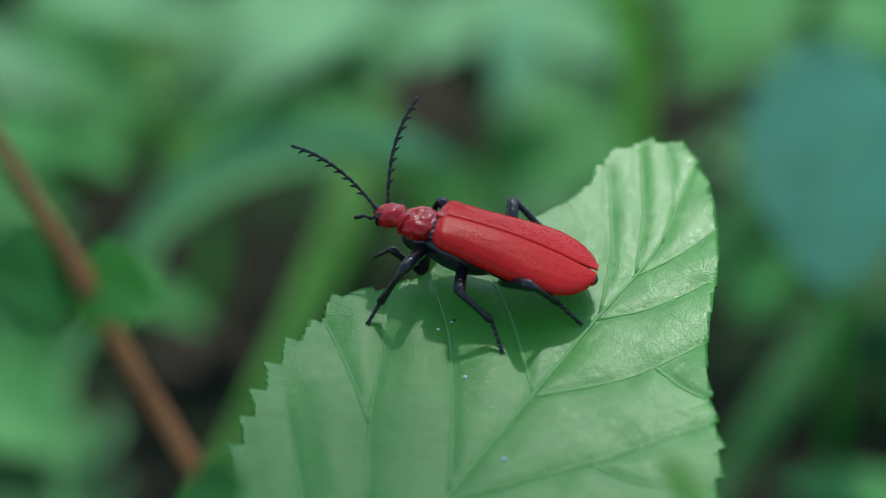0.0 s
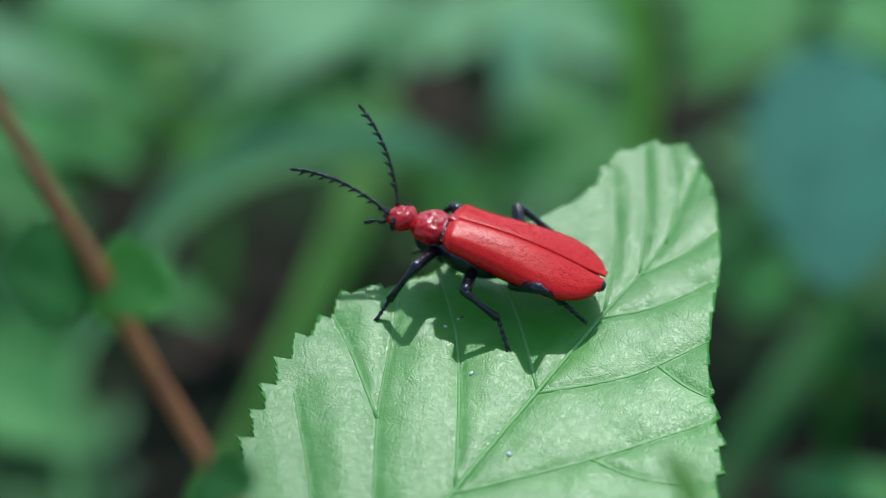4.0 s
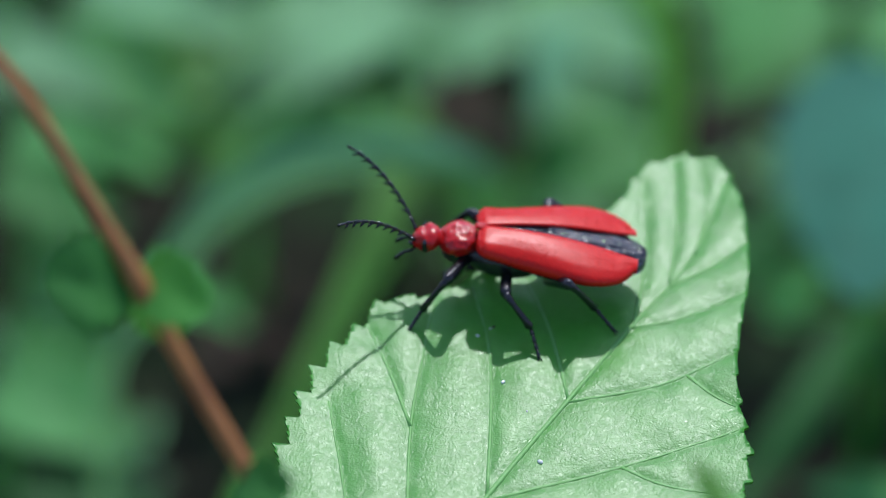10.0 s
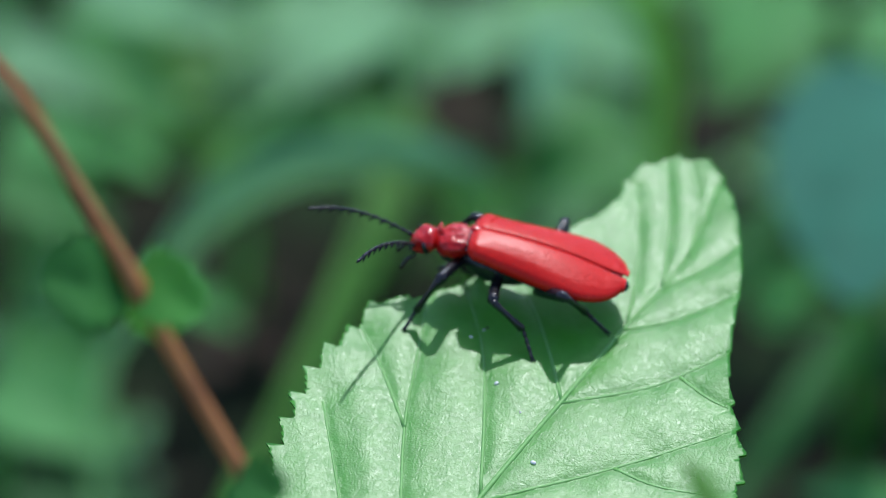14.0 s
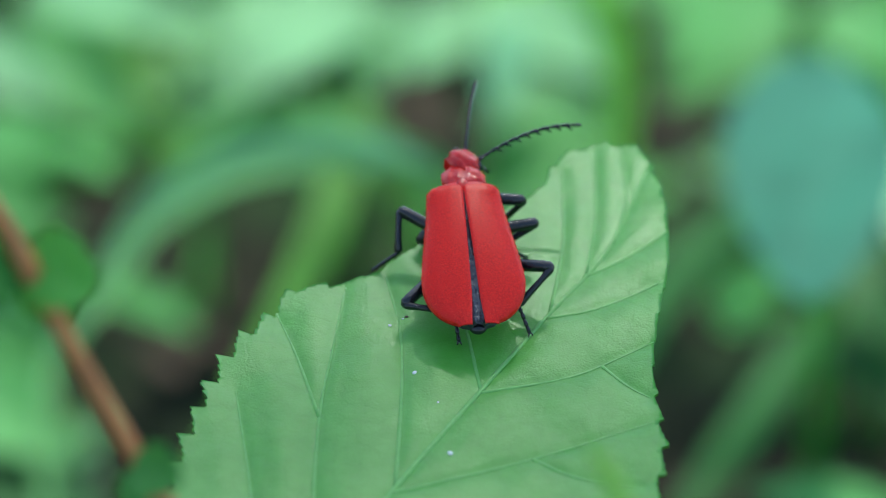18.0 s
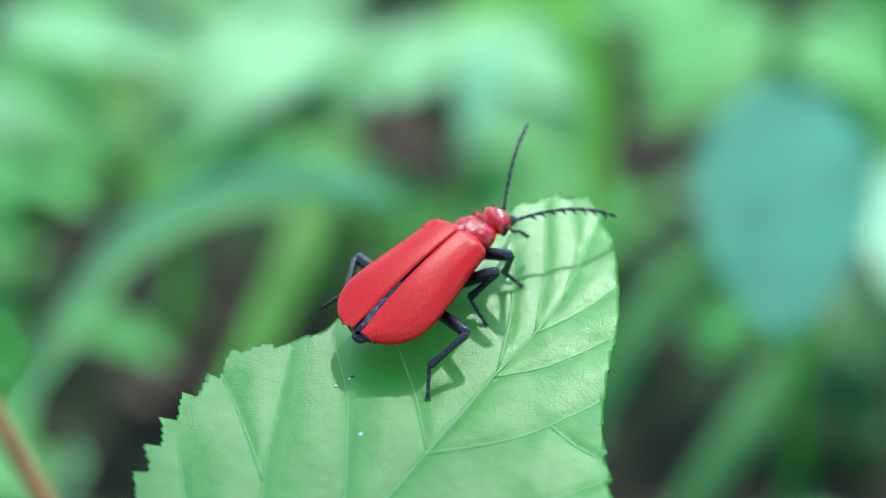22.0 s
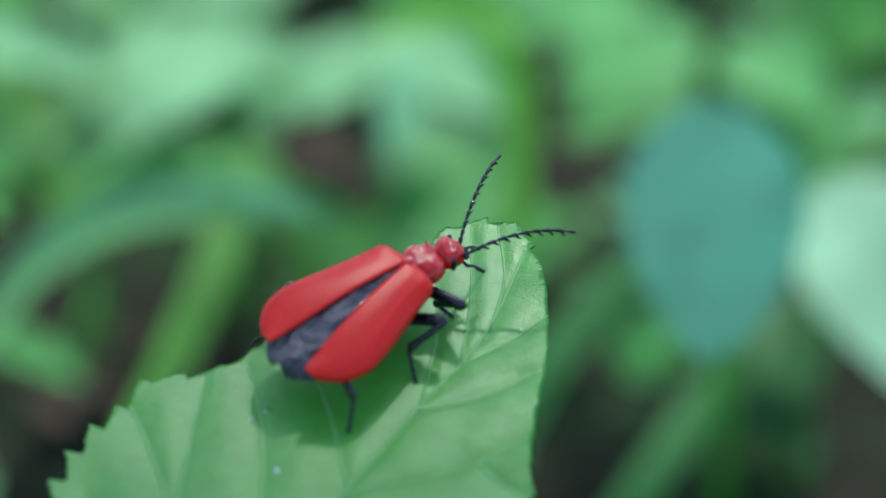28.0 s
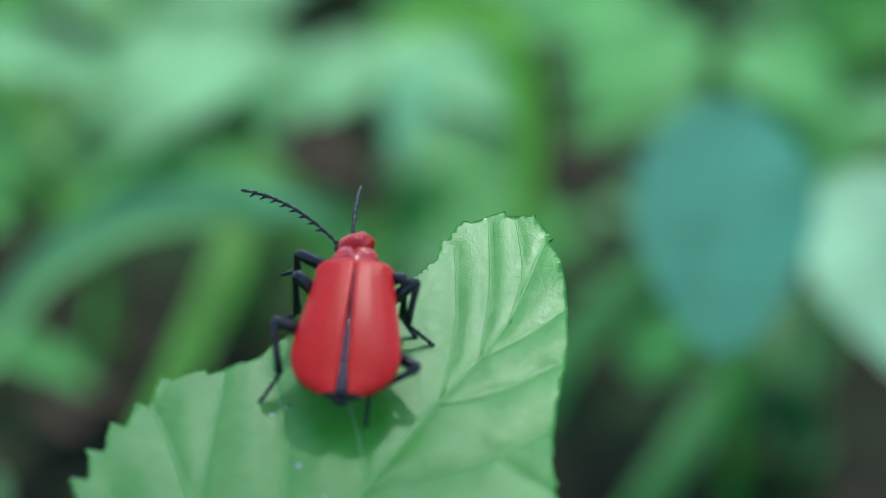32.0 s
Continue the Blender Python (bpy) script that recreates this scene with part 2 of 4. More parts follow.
def spline(pts, n):
    """A centripetal Catmull-Rom curve through the points, n steps a span."""
    P = [Vector(p) for p in pts]
    P = [2 * P[0] - P[1]] + P + [2 * P[-1] - P[-2]]
    out = []
    for i in range(1, len(P) - 2):
        p0, p1, p2, p3 = P[i - 1:i + 3]
        t1 = max((p1 - p0).length, 1e-9) ** 0.5
        t2 = t1 + max((p2 - p1).length, 1e-9) ** 0.5
        t3 = t2 + max((p3 - p2).length, 1e-9) ** 0.5
        for k in range(n):
            t = t1 + (t2 - t1) * k / n
            a1 = p0.lerp(p1, t / t1)
            a2 = p1.lerp(p2, (t - t1) / (t2 - t1))
            a3 = p2.lerp(p3, (t - t2) / (t3 - t2))
            b1 = a1.lerp(a2, t / t2)
            b2 = a2.lerp(a3, (t - t1) / (t3 - t1))
            out.append(b1.lerp(b2, (t - t1) / (t2 - t1)))
    return out + [P[-2]]


def smooth(a, b, x):
    t = min(max((x - a) / (b - a), 0), 1)
    return t * t * (3 - 2 * t)


MM = 0.001

# ---- ground ----
def ground():
    bm = bmesh.new()
    n = 60
    size = lambda k: math.copysign(abs(k) ** 3 * 60 + abs(k) * 0.6, k)
    grid = [[bm.verts.new((size(2 * i / n - 1), size(2 * j / n - 1) + 0.3, 0)) for i in range(n + 1)] for j in range(n + 1)]
    for row in grid:
        for v in row:
            v.co.z = 0.006 * noise.noise(v.co * 14) + 0.003 * noise.noise(v.co * 45) if v.co.length < 2 else 0
    for a, b in zip(grid, grid[1:]):
        for i in range(n):
            bm.faces.new((a[i], a[i + 1], b[i + 1], b[i]))
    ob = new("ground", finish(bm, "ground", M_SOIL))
    tagged(ob, "very dark woodland soil between the weeds", "ground", kind="structure")


ground()

# ---- the leaf that carries the beetle ----
LEAF = pose(0, 0, 0.13, 14, 0, 0)
OUTLINE = [  # in mm on the leaf's own plane: along the row, up the slope, size of teeth
    (15.3, 9.8, 0.5), (16.6, 5.0, 0.12), (16.7, -1.5, 0.1), (16.0, -6.0, 0.1),
    (15.5, -10.9, 0.2), (15.8, -15.1, 0.5), (15.9, -18.1, 0.6), (14.8, -23.2, 0.7),
    (9.8, -30.9, 0.7), (0.5, -36.9, 0.7), (-7.9, -38.9, 0.5), (-11.9, -36.1, 0.6),
    (-13.6, -29.6, 0.8), (-12.6, -21.4, 1.1), (-11.3, -14.6, 1.2), (-9.5, -9.2, 1.2),
    (-7.7, -6.5, 1.1), (-6.1, -4.1, 0.9), (-3.5, -3.4, 0.4), (-1.3, -2.3, 0.25),
    (0.6, -0.4, 0.3), (3.3, 1.3, 0.2), (6.1, 3.3, 0.2), (8.8, 5.6, 0.25),
    (10.2, 8.7, 0.5), (12.5, 10.0, 0.5),
]
MIDRIB = [(-8.5, -38.1), (-4.5, -29.6), (0.5, -20.5), (5.1, -12.8), (9.1, -6.2), (13.1, 0.1), (15.6, 7.4)]
VEINS = [
    [(0.2, -21.1), (8.3, -18.2), (15.4, -15.2)],
    [(5.2, -12.7), (10.8, -11.2), (15.6, -8.4)],
    [(9.1, -6.2), (12.4, -5.3), (16.4, -3.0)],
    [(11.5, -2.5), (14.3, -0.7), (16.8, 1.6)],
    [(11.7, -2.2), (12.3, 3.2), (12.4, 9.5)],
    [(13.4, 0.5), (14.3, 4.8), (14.0, 9.5)],
    [(9.4, -5.8), (10.3, 0.6), (10.3, 7.4)],
    [(5.3, -12.6), (4.1, -6.0), (2.3, -0.5)],
    [(0.4, -20.7), (0.6, -12.8), (0.4, -7.5), (-0.6, -2.5)],
    [(-4.2, -29.0), (-4.2, -14.9), (-3.7, -9.9), (-3.0, -3.6)],
    [(-4.2, -14.9), (-5.7, -9.9), (-7.1, -6.0)],
    [(-6.8, -34.5), (-7.8, -21.9), (-9.2, -12.8)],
    [(-4.5, -29.6), (3.6, -27.9), (14.1, -23.9)],
    [(8.3, -18.2), (10.8, -19.7), (14.6, -20.6)],
    [(12.5, -10.4), (14.1, -12.3), (15.3, -13.2)],
]


def leaf_height(u, v):
    """Quilted upper side: grooves along the veins, swellings between them, in mm."""
    p = Vector((u, v))
    d = 9.0
    for line in VEIN_PTS:
        for a, b in zip(line, line[1:]):
            ab = b - a
            k = min(max((p - a).dot(ab) / ab.length_squared, 0), 1)
            d = min(d, (p - a - ab * k).length)
    h = -0.10 * math.exp(-(d / 0.27) ** 2) + 0.11 * smooth(0.1, 2.0, d) - 0.05
    near, _ = noise.voronoi(Vector((u * 0.62 + 0.2 * v, v * 0.62, 1.0)))
    h -= 0.018 * math.exp(-((near[1] - near[0]) / 0.13) ** 2)
    h += 0.004 * max(0, u - 6) ** 2 - 0.08 * smooth(6, 16, u)
    return h + 0.08 * noise.noise(Vector((u * 0.4, v * 0.4, 3.0))) + 0.012 * noise.noise(Vector((u * 1.7, v * 1.7, 7.0)))


VEIN_PTS = [[Vector(p[:2]) for p in spline([(x, y, 0) for x, y in line], 5)] for line in [MIDRIB] + VEINS]


def build_leaf():
    from mathutils.geometry import delaunay_2d_cdt
    thing = new("leaf")
    thing.matrix_basis = LEAF
    tagged(thing, "fresh green serrated leaf with pale veins, nibbled edge", "leaf")
    # outline with teeth
    rim = spline([(u, v, t) for u, v, t in OUTLINE] + [OUTLINE[0]], 14)[:-1]
    edge = []
    run = 0.0
    for i, p in enumerate(rim):
        q = rim[(i + 1) % len(rim)]
        tan = Vector((q.x - p.x, q.y - p.y)).normalized()
        out = Vector((-tan.y, tan.x))
        step = math.hypot(q.x - p.x, q.y - p.y)
        m = max(1, round(step / 0.13))
        for k in range(m):
            s = run + step * k / m
            big, small = (s / 2.3) % 1, (s / 0.62 + 0.3 * noise.noise(Vector((s, 0, 0)))) % 1
            amp = max(p.z, 0)
            tooth = amp * (1.1 * big ** 1.4 + 0.24 * small ** 1.3 - 0.5) * (0.75 + 0.5 * noise.noise(Vector((s * 0.3, 5, 0))))
            edge.append(Vector((p.x + (q.x - p.x) * k / m, p.y + (q.y - p.y) * k / m)) + out * tooth)
        run += step
    pts = list(edge)
    us, vs = [p.x for p in edge], [p.y for p in edge]
    step = 0.3
    u = min(us)
    while u < max(us):
        v = min(vs)
        while v < max(vs):
            pts.append(Vector((u + random.uniform(-0.06, 0.06), v + random.uniform(-0.06, 0.06))))
            v += step
        u += step
    n = len(edge)
    co, _, faces, *_ = delaunay_2d_cdt(pts, [], [list(range(n))], 1, 0.0001)
    bm = bmesh.new()
    top = [bm.verts.new((p.x * MM, p.y * MM, leaf_height(p.x, p.y) * MM)) for p in co]
    for f in faces:
        bm.faces.new([top[i] for i in f])
    bm.verts.index_update()
    bmesh.ops.recalc_face_normals(bm, faces=bm.faces)
    bm.normal_update()
    if sum(f.normal.z for f in bm.faces) < 0:
        bmesh.ops.reverse_faces(bm, faces=bm.faces)
    rimv = [e for e in bm.edges if len(e.link_faces) == 1]
    low = {}
    for e in rimv:
        for w in e.verts:
            if w not in low:
                low[w] = bm.verts.new(w.co - Vector((0, 0, 0.16 * MM)))
    for e in rimv:
        a, b = e.verts
        bm.faces.new((a, b, low[b], low[a]))
    me = bpy.data.meshes.new("blade")
    bm.to_mesh(me)
    bm.free()
    me.materials.append(M_LEAF)
    me.polygons.foreach_set("use_smooth", [True] * len(me.polygons))
    blade = new("blade", me)
    blade.parent = thing
    # raised pale veins in the grooves
    for i, line in enumerate(VEIN_PTS):
        b2 = bmesh.new()
        w0, w1 = (0.22, 0.09) if i == 0 else (0.12, 0.05)
        k = len(line)
        tube(b2, [(p.x * MM, p.y * MM, (leaf_height(p.x, p.y) + 0.02) * MM) for p in line],
             [(w0 + (w1 - w0) * j / (k - 1)) * MM for j in range(k)], 8, 0.6 if i == 0 else 0.55)
        part("midrib" if i == 0 else "side_vein", b2, M_VEIN, thing, "pale green midrib" if i == 0 else "")
    # petiole and the twig that holds it, down to the ground
    b3 = bmesh.new()
    u0, v0 = MIDRIB[0]
    a = Vector((u0 * MM, v0 * MM, 0))
    inv = LEAF.inverted()
    foot = LEAF @ a + Vector((-0.02, -0.03, 0))
    mid = inv @ Vector((foot.x - 0.006, foot.y, 0.085))
    foot = inv @ Vector((foot.x - 0.01, foot.y - 0.005, -0.004))
    path = spline([a + Vector((0.002, 0.003, 0)), a + Vector((-0.008, -0.012, -0.004)), mid, (mid + foot) / 2 + Vector((0.002, 0, 0)), foot], 6)
    tube(b3, path, [(0.7 + 0.7 * j / len(path)) * MM for j in range(len(path))], 10)
    part("petiole", b3, M_STEM, thing, "thin reddish leaf stalk")


build_leaf()


def speck(u, v, r):
    bm = bmesh.new()
    blob(bm, (0, 0, 0), (r * MM, 0.8 * r * MM, 0.5 * r * MM), 8, 6)
    ob = new("droplet", finish(bm, "droplet", M_SPECK))
    ob.matrix_basis = LEAF @ pose(u * MM, v * MM, (leaf_height(u, v) + 0.3 * r) * MM, 0, 0, 40 * u)
    tagged(ob, "tiny white speck lying on the green leaf", "droplet", "specks on the leaf")


def fleck(u, v, r):
    bm = bmesh.new()
    blob(bm, (0, 0, 0), (r * MM, 0.7 * r * MM, 0.25 * r * MM), 8, 6)
    ob = new("fleck", finish(bm, "fleck", M_LITTER))
    ob.matrix_basis = LEAF @ pose(u * MM, v * MM, (leaf_height(u, v) + 0.1 * r) * MM, 0, 0, 25)
    tagged(ob, "tiny dark brown fleck on the green leaf", "fleck", "specks on the leaf")


for u, v, r in ((0.75, -6.25, 0.13), (-3.69, -9.16, 0.10)):
    fleck(u, v, r)
for u, v, r in ((1.33, -11.15, 0.16), (3.53, -17.95, 0.19), (-0.24, -7.09, 0.12), (0.54, -6.40, 0.08), (2.76, -13.70, 0.07)):
    speck(u, v, r)

# ---- the beetle: x forward, y to its left, z up, in mm from the front end of the wing-case seam ----
HEAD_AT = Vector((2.1, 0, -1.4))
HINGE = Vector((-0.35, 0.75, -0.25))
FEELER = Vector((1.55, 0.48, 0.12))
HIPS = {"front": Vector((0.2, 0.46, -2.35)), "middle": Vector((-2.22, 1.27, -2.6)), "hind": Vector((-4.7, 1.5, -2.5))}
FEMUR = {"front": 3.4, "middle": 3.2, "hind": 3.7}
TIBIA = {"front": 2.8, "middle": 2.6, "hind": 3.06}
KNEE = {"front": (-0.3, 0.61, 1.1), "middle": (0.18, 1.45, 0.6), "hind": (-0.1, 0.83, 0.96)}
KNEE_FAR = {"front": (-0.5, 0.2, -0.8), "middle": (0.2, 0.32, 1.47), "hind": (0.79, 1.06, 0.52)}
KNEE_TUCKED = {"front": (-1.0, 0.15, 0.1), "middle": (0.17, 0.99, -0.59), "hind": (1.8, 1.05, -0.08)}
KNEE_RIGHT = {"front": KNEE["front"], "middle": KNEE["middle"], "hind": (-0.1, 1.0, 0.35)}
TARSUS = {"front": 1.44, "middle": 2.1, "hind": 2.0}
CASE = 10.0


def half_width(s):
    """Half the width over both wing cases, s from front to rear."""
    w = 2.2 + 0.75 * smooth(0.0, 0.75, s)
    w *= (1 - max(0, (0.07 - s) / 0.07) ** 2.2 * 0.35)
    if s > 0.655:
        w *= max(0.11, 1 - ((s - 0.655) / 0.347) ** 2.3) ** 0.5
    return w


def case_point(s, a, lift=0.0):
    """A point of the left wing case: a from the seam (0) to the side margin (1)."""
    w = half_width(s)
    seam = 0.02 + 0.11 * smooth(0.70, 1.02, s) ** 2
    ang = a * radians(100)
    y = seam + (w - seam) * math.sin(min(ang, radians(90)) ) / 1.0
    deep = 1.2 * (0.75 + 0.25 * smooth(0, 0.3, s) - 0.45 * smooth(0.35, 0.95, s)) * (w / 2.5) ** 0.6
    z = -deep * (1 - math.cos(ang)) * 0.86
    crown = 0.18 * math.sin(math.pi * min(s * 1.15, 1)) - 0.80 * s ** 2.2
    shoulder = 0.10 * math.exp(-((s - 0.06) / 0.05) ** 2 - ((a - 0.55) / 0.2) ** 2)
    seam_dip = -0.035 * math.exp(-(a / 0.035) ** 2)
    front = -0.18 * max(0, (0.045 - s) / 0.045) ** 2
    rib = 0.006 * math.cos(a * 28)
    return Vector((-CASE * s, y, z + crown + shoulder + seam_dip + front + rib + lift))


def build_beetle():
    thing = new("beetle")
    tagged(thing, "red beetle with black legs and saw-toothed feelers on a leaf", "beetle")
    made = {"thing": thing, "legs": {}, "feelers": {}, "cases": {}, "wings": []}
    # wing cases, hinged at the shoulder
    for name, side in (("left", 1), ("right", -1)):
        bm = bmesh.new()
        ns, na = 44, 22
        flip = Matrix.Diagonal((1, side, 1))
        piv = Vector((HINGE.x, HINGE.y * side, HINGE.z))
        layers = []
        for lift in (0.0, -0.09):
            grid = []
            for i in range(ns + 1):
                s = 1 - (1 - i / ns) ** 1.35
                s = min(s, 0.9985)
                grid.append([bm.verts.new((flip @ case_point(s, j / na, lift) - piv) * MM) for j in range(na + 1)])
            layers.append(grid)
            for g, h in zip(grid, grid[1:]):
                for j in range(na):
                    bm.faces.new((g[j], g[j + 1], h[j + 1], h[j]))
        t, u = layers
        loop = [(0, j) for j in range(na)] + [(i, na) for i in range(ns)] + [(ns, j) for j in range(na, 0, -1)] + [(i, 0) for i in range(ns, 0, -1)]
        for k, (i, j) in enumerate(loop):
            i2, j2 = loop[(k + 1) % len(loop)]
            bm.faces.new((t[i][j], t[i2][j2], u[i2][j2], u[i][j]))
        made["cases"][name] = part("wing_case", bm, M_RED, thing, "finely downy red wing case", Matrix.Translation(piv * MM))
        # short hairs that lie back along the case
        rng = random.Random(21 + side)
        verts, faces = [], []
        for _ in range(2000):
            s, a = rng.uniform(0.02, 0.97), rng.uniform(0.03, 0.97)
            p = case_point(s, a)
            along = case_point(s + 0.01, a) - p
            n = along.cross(case_point(s, a + 0.02) - p).normalized()
            n = n if n.z > 0 or a > 0.9 else -n
            way = (along.normalized() * rng.uniform(0.7, 1.0) + n * rng.uniform(0.25, 0.6) + Vector((0, rng.uniform(-0.25, 0.25), 0))).normalized()
            y = way.cross(n).normalized()
            z = y.cross(way)
            k = len(verts)
            verts += [tuple((flip @ (p + y * 0.011 * math.cos(q) + z * 0.011 * math.sin(q)) - piv) * MM) for q in (0, 2.1, 4.2)]
            verts.append(tuple((flip @ (p + way * rng.uniform(0.09, 0.15)) - piv) * MM))
            faces += [(k, k + 1, k + 3), (k + 1, k + 2, k + 3), (k + 2, k, k + 3)]
        me = bpy.data.meshes.new("down")
        me.from_pydata(verts, [], faces)
        me.materials.append(M_DOWN)
        down = tagged(new("down", me), "short pale reddish hairs", kind="stuff")
        down.parent = made["cases"][name]
    # folded hind wings, dark and crinkled, over the abdomen
    for side in (1, -1):
        bm = bmesh.new()
        grid = []
        for i in range(61):
            s = i / 60
            w = 2.45 * (1 - max(0, (s - 0.72) / 0.285) ** 2) ** 0.5 * (0.6 + 0.4 * smooth(0, 0.3, s))
            row = []
            for j in range(25):
                a = j / 24
                y = side * (0.02 + w * a) - side * 0.02
                z = -0.22 - 0.7 * a ** 2 - 0.78 * s ** 2.2 + 0.22 * math.sin(math.pi * s) ** 0.5 * (1 - a) + 0.045 * math.sin(a * 26 + s * 7) + 0.10 * noise.noise(Vector((s * 30, a * 8, side)))
                row.append(bm.verts.new(Vector((-0.6 - 9.8 * s, y, z)) * MM))
            grid.append(row)
        for g, h in zip(grid, grid[1:]):
            for j in range(24):
                bm.faces.new((g[j], g[j + 1], h[j + 1], h[j]))
        made["wings"].append(part("hind_wing", bm, M_WING, thing, "folded blackish hind wing membrane"))
    # abdomen in rings
    bm = bmesh.new()
    secs = []
    for i in range(41):
        s = i / 40
        x = -2.6 - 7.2 * s
        w = 2.0 * (0.75 + 0.25 * smooth(0, 0.3, s)) * max(0.02, 1 - max(0, (s - 0.55) / 0.455) ** 2.1) ** 0.6
        h = 0.8 * max(0.05, 1 - max(0, (s - 0.6) / 0.42) ** 2.2) ** 0.5
        seg = 1 - 0.055 * (1 - abs(math.sin(s * math.pi * 6))) ** 3
        zc = -1.85 + 0.35 * s
        secs.append([Vector((x, w * seg * math.cos(q), zc + h * seg * math.sin(q) * (0.8 if math.sin(q) > 0 else 1.0))) * MM
                     for q in (2 * math.pi * k / 24 for k in range(24))])
    rings(bm, secs)
    blob(bm, (-9.75 * MM, 0, -1.5 * MM), (0.45 * MM, 0.55 * MM, 0.34 * MM), 14, 8)
    part("abdomen", bm, M_BLACK, thing, "black ringed abdomen tip")
    # breast
    bm = bmesh.new()
    blob(bm, (-2.0 * MM, 0, -2.0 * MM), (2.7 * MM, 1.8 * MM, 1.35 * MM), 22, 16)
    blob(bm, (0.8 * MM, 0, -2.2 * MM), (1.1 * MM, 0.95 * MM, 0.85 * MM), 18, 10)
    part("breast", bm, M_BLACK, thing)
    # neck shield: a flat, pitted disc with a raised rear rim
    bm = bmesh.new()
    secs = []
    for i in range(37):
        s = i / 36
        x = 2.4 * s - 0.12
        w = 1.40 * max(0.05, 1 - abs((s - 0.47) / 0.545) ** 2.0) ** 0.55
        h = 0.80 * max(0.05, 1 - abs((s - 0.47) / 0.545) ** 2.0) ** 0.5
        zc = -1.12 - 0.30 * s
        ring = []
        for k in range(48):
            q = 2 * math.pi * k / 48
            r = Vector((0, w * math.copysign(abs(math.cos(q)) ** 0.85, math.cos(q)), h * math.sin(q)))
            up = max(0, math.sin(q)) ** 0.5
            dent = 0.16 * math.exp(-((r.y / 0.16) ** 2)) * math.sin(math.pi * s) * up
            hollow = 0.13 * math.exp(-(((abs(r.y) - 0.62) / 0.26) ** 2) - ((s - 0.30) / 0.16) ** 2) * up
            hollow += 0.08 * math.exp(-(((abs(r.y) - 0.55) / 0.3) ** 2) - ((s - 0.72) / 0.12) ** 2) * up
            rim = 0.12 * math.exp(-((s - 0.07) / 0.05) ** 2) * up
            lump = 0.10 * noise.noise(Vector((x * 1.9, r.y * 2.1, r.z * 2.1))) + 0.055 * noise.noise(Vector((x * 5, r.y * 5, r.z * 5)))
            ring.append((Vector((x, r.y, zc + r.z - dent - hollow + rim)) + r.normalized() * lump) * MM)
        secs.append(ring)
    rings(bm, secs)
    made["shield"] = part("neck_shield", bm, M_REDG, thing, "lumpy glossy red neck shield")
    # small plate between the wing cases
    bm = bmesh.new()
    blob(bm, (-0.25 * MM, 0, -0.12 * MM), (0.45 * MM, 0.35 * MM, 0.14 * MM), 12, 8)
    part("scutellum", bm, M_REDG, thing)
    # head
    bm = bmesh.new()
    secs = []
    for i in range(31):
        s = i / 30
        x = -0.45 + 2.3 * s
        neck = 1 - 0.42 * math.exp(-((s - 0.17) / 0.11) ** 2)
        w = (0.84 + 0.30 * math.exp(-((s - 0.50) / 0.17) ** 2) - 0.10 * math.exp(-((s - 0.32) / 0.06) ** 2)) * neck
        w *= max(0.02, 1 - max(0, (s - 0.62) / 0.39) ** 2.2) ** 0.5
        h = 0.66 * neck * max(0.03, 1 - max(0, (s - 0.55) / 0.46) ** 2.3) ** 0.5
        zc = 0.02 - 0.34 * max(0, s - 0.45)
        ring = []
        for k in range(30):
            q = 2 * math.pi * k / 30
            up = max(0, math.sin(q))
            r = Vector((0, w * math.cos(q), h * math.sin(q)))
            brow = 0.10 * math.exp(-(((abs(r.y) - 0.42) / 0.16) ** 2) - ((s - 0.74) / 0.09) ** 2) * up
            pit = -0.14 * math.exp(-(r.y / 0.3) ** 2 - ((s - 0.58) / 0.10) ** 2) * up
            lump = 0.08 * noise.noise(Vector((x * 2.4, r.y * 2.4, r.z * 2.4 + 9))) + 0.035 * noise.noise(Vector((x * 7, r.y * 7, r.z * 7)))
            ring.append((Vector((x, r.y, zc + r.z + brow + pit)) + r.normalized() * lump) * MM)
        secs.append(ring)
    rings(bm, secs)
    head = part("head", bm, M_REDG, thing, "glossy red head with black eyes", Matrix.Translation(HEAD_AT * MM))
    made["head"] = head
    for side in (1, -1):
        bm = bmesh.new()
        blob(bm, (0.98 * MM, side * 0.90 * MM, -0.02 * MM), (0.21 * MM, 0.26 * MM, 0.50 * MM), 18, 14)
        part("eye", bm, M_EYE, head, "shiny black bean-shaped eye")
        bm = bmesh.new()
        p = [(1.55, 0.34, -0.34), (1.92, 0.62, -0.56), (2.28, 0.72, -0.50), (2.60, 0.80, -0.72), (2.92, 0.86, -0.92)]
        tube(bm, [Vector((x, y * side, z)) * MM for x, y, z in p], [v * MM for v in (0.08, 0.11, 0.085, 0.135, 0.11)], 8)
        part("palp", bm, M_BLACK, head, "short black mouth feeler")
        bm = bmesh.new()
        p = [(1.55, 0.34, -0.12), (1.85, 0.34, -0.18), (2.02, 0.20, -0.24), (2.06, 0.06, -0.26)]
        tube(bm, [Vector((x, y * side, z)) * MM for x, y, z in p], [v * MM for v in (0.16, 0.13, 0.08, 0.03)], 8)
        part("jaw", bm, M_BLACK, head)
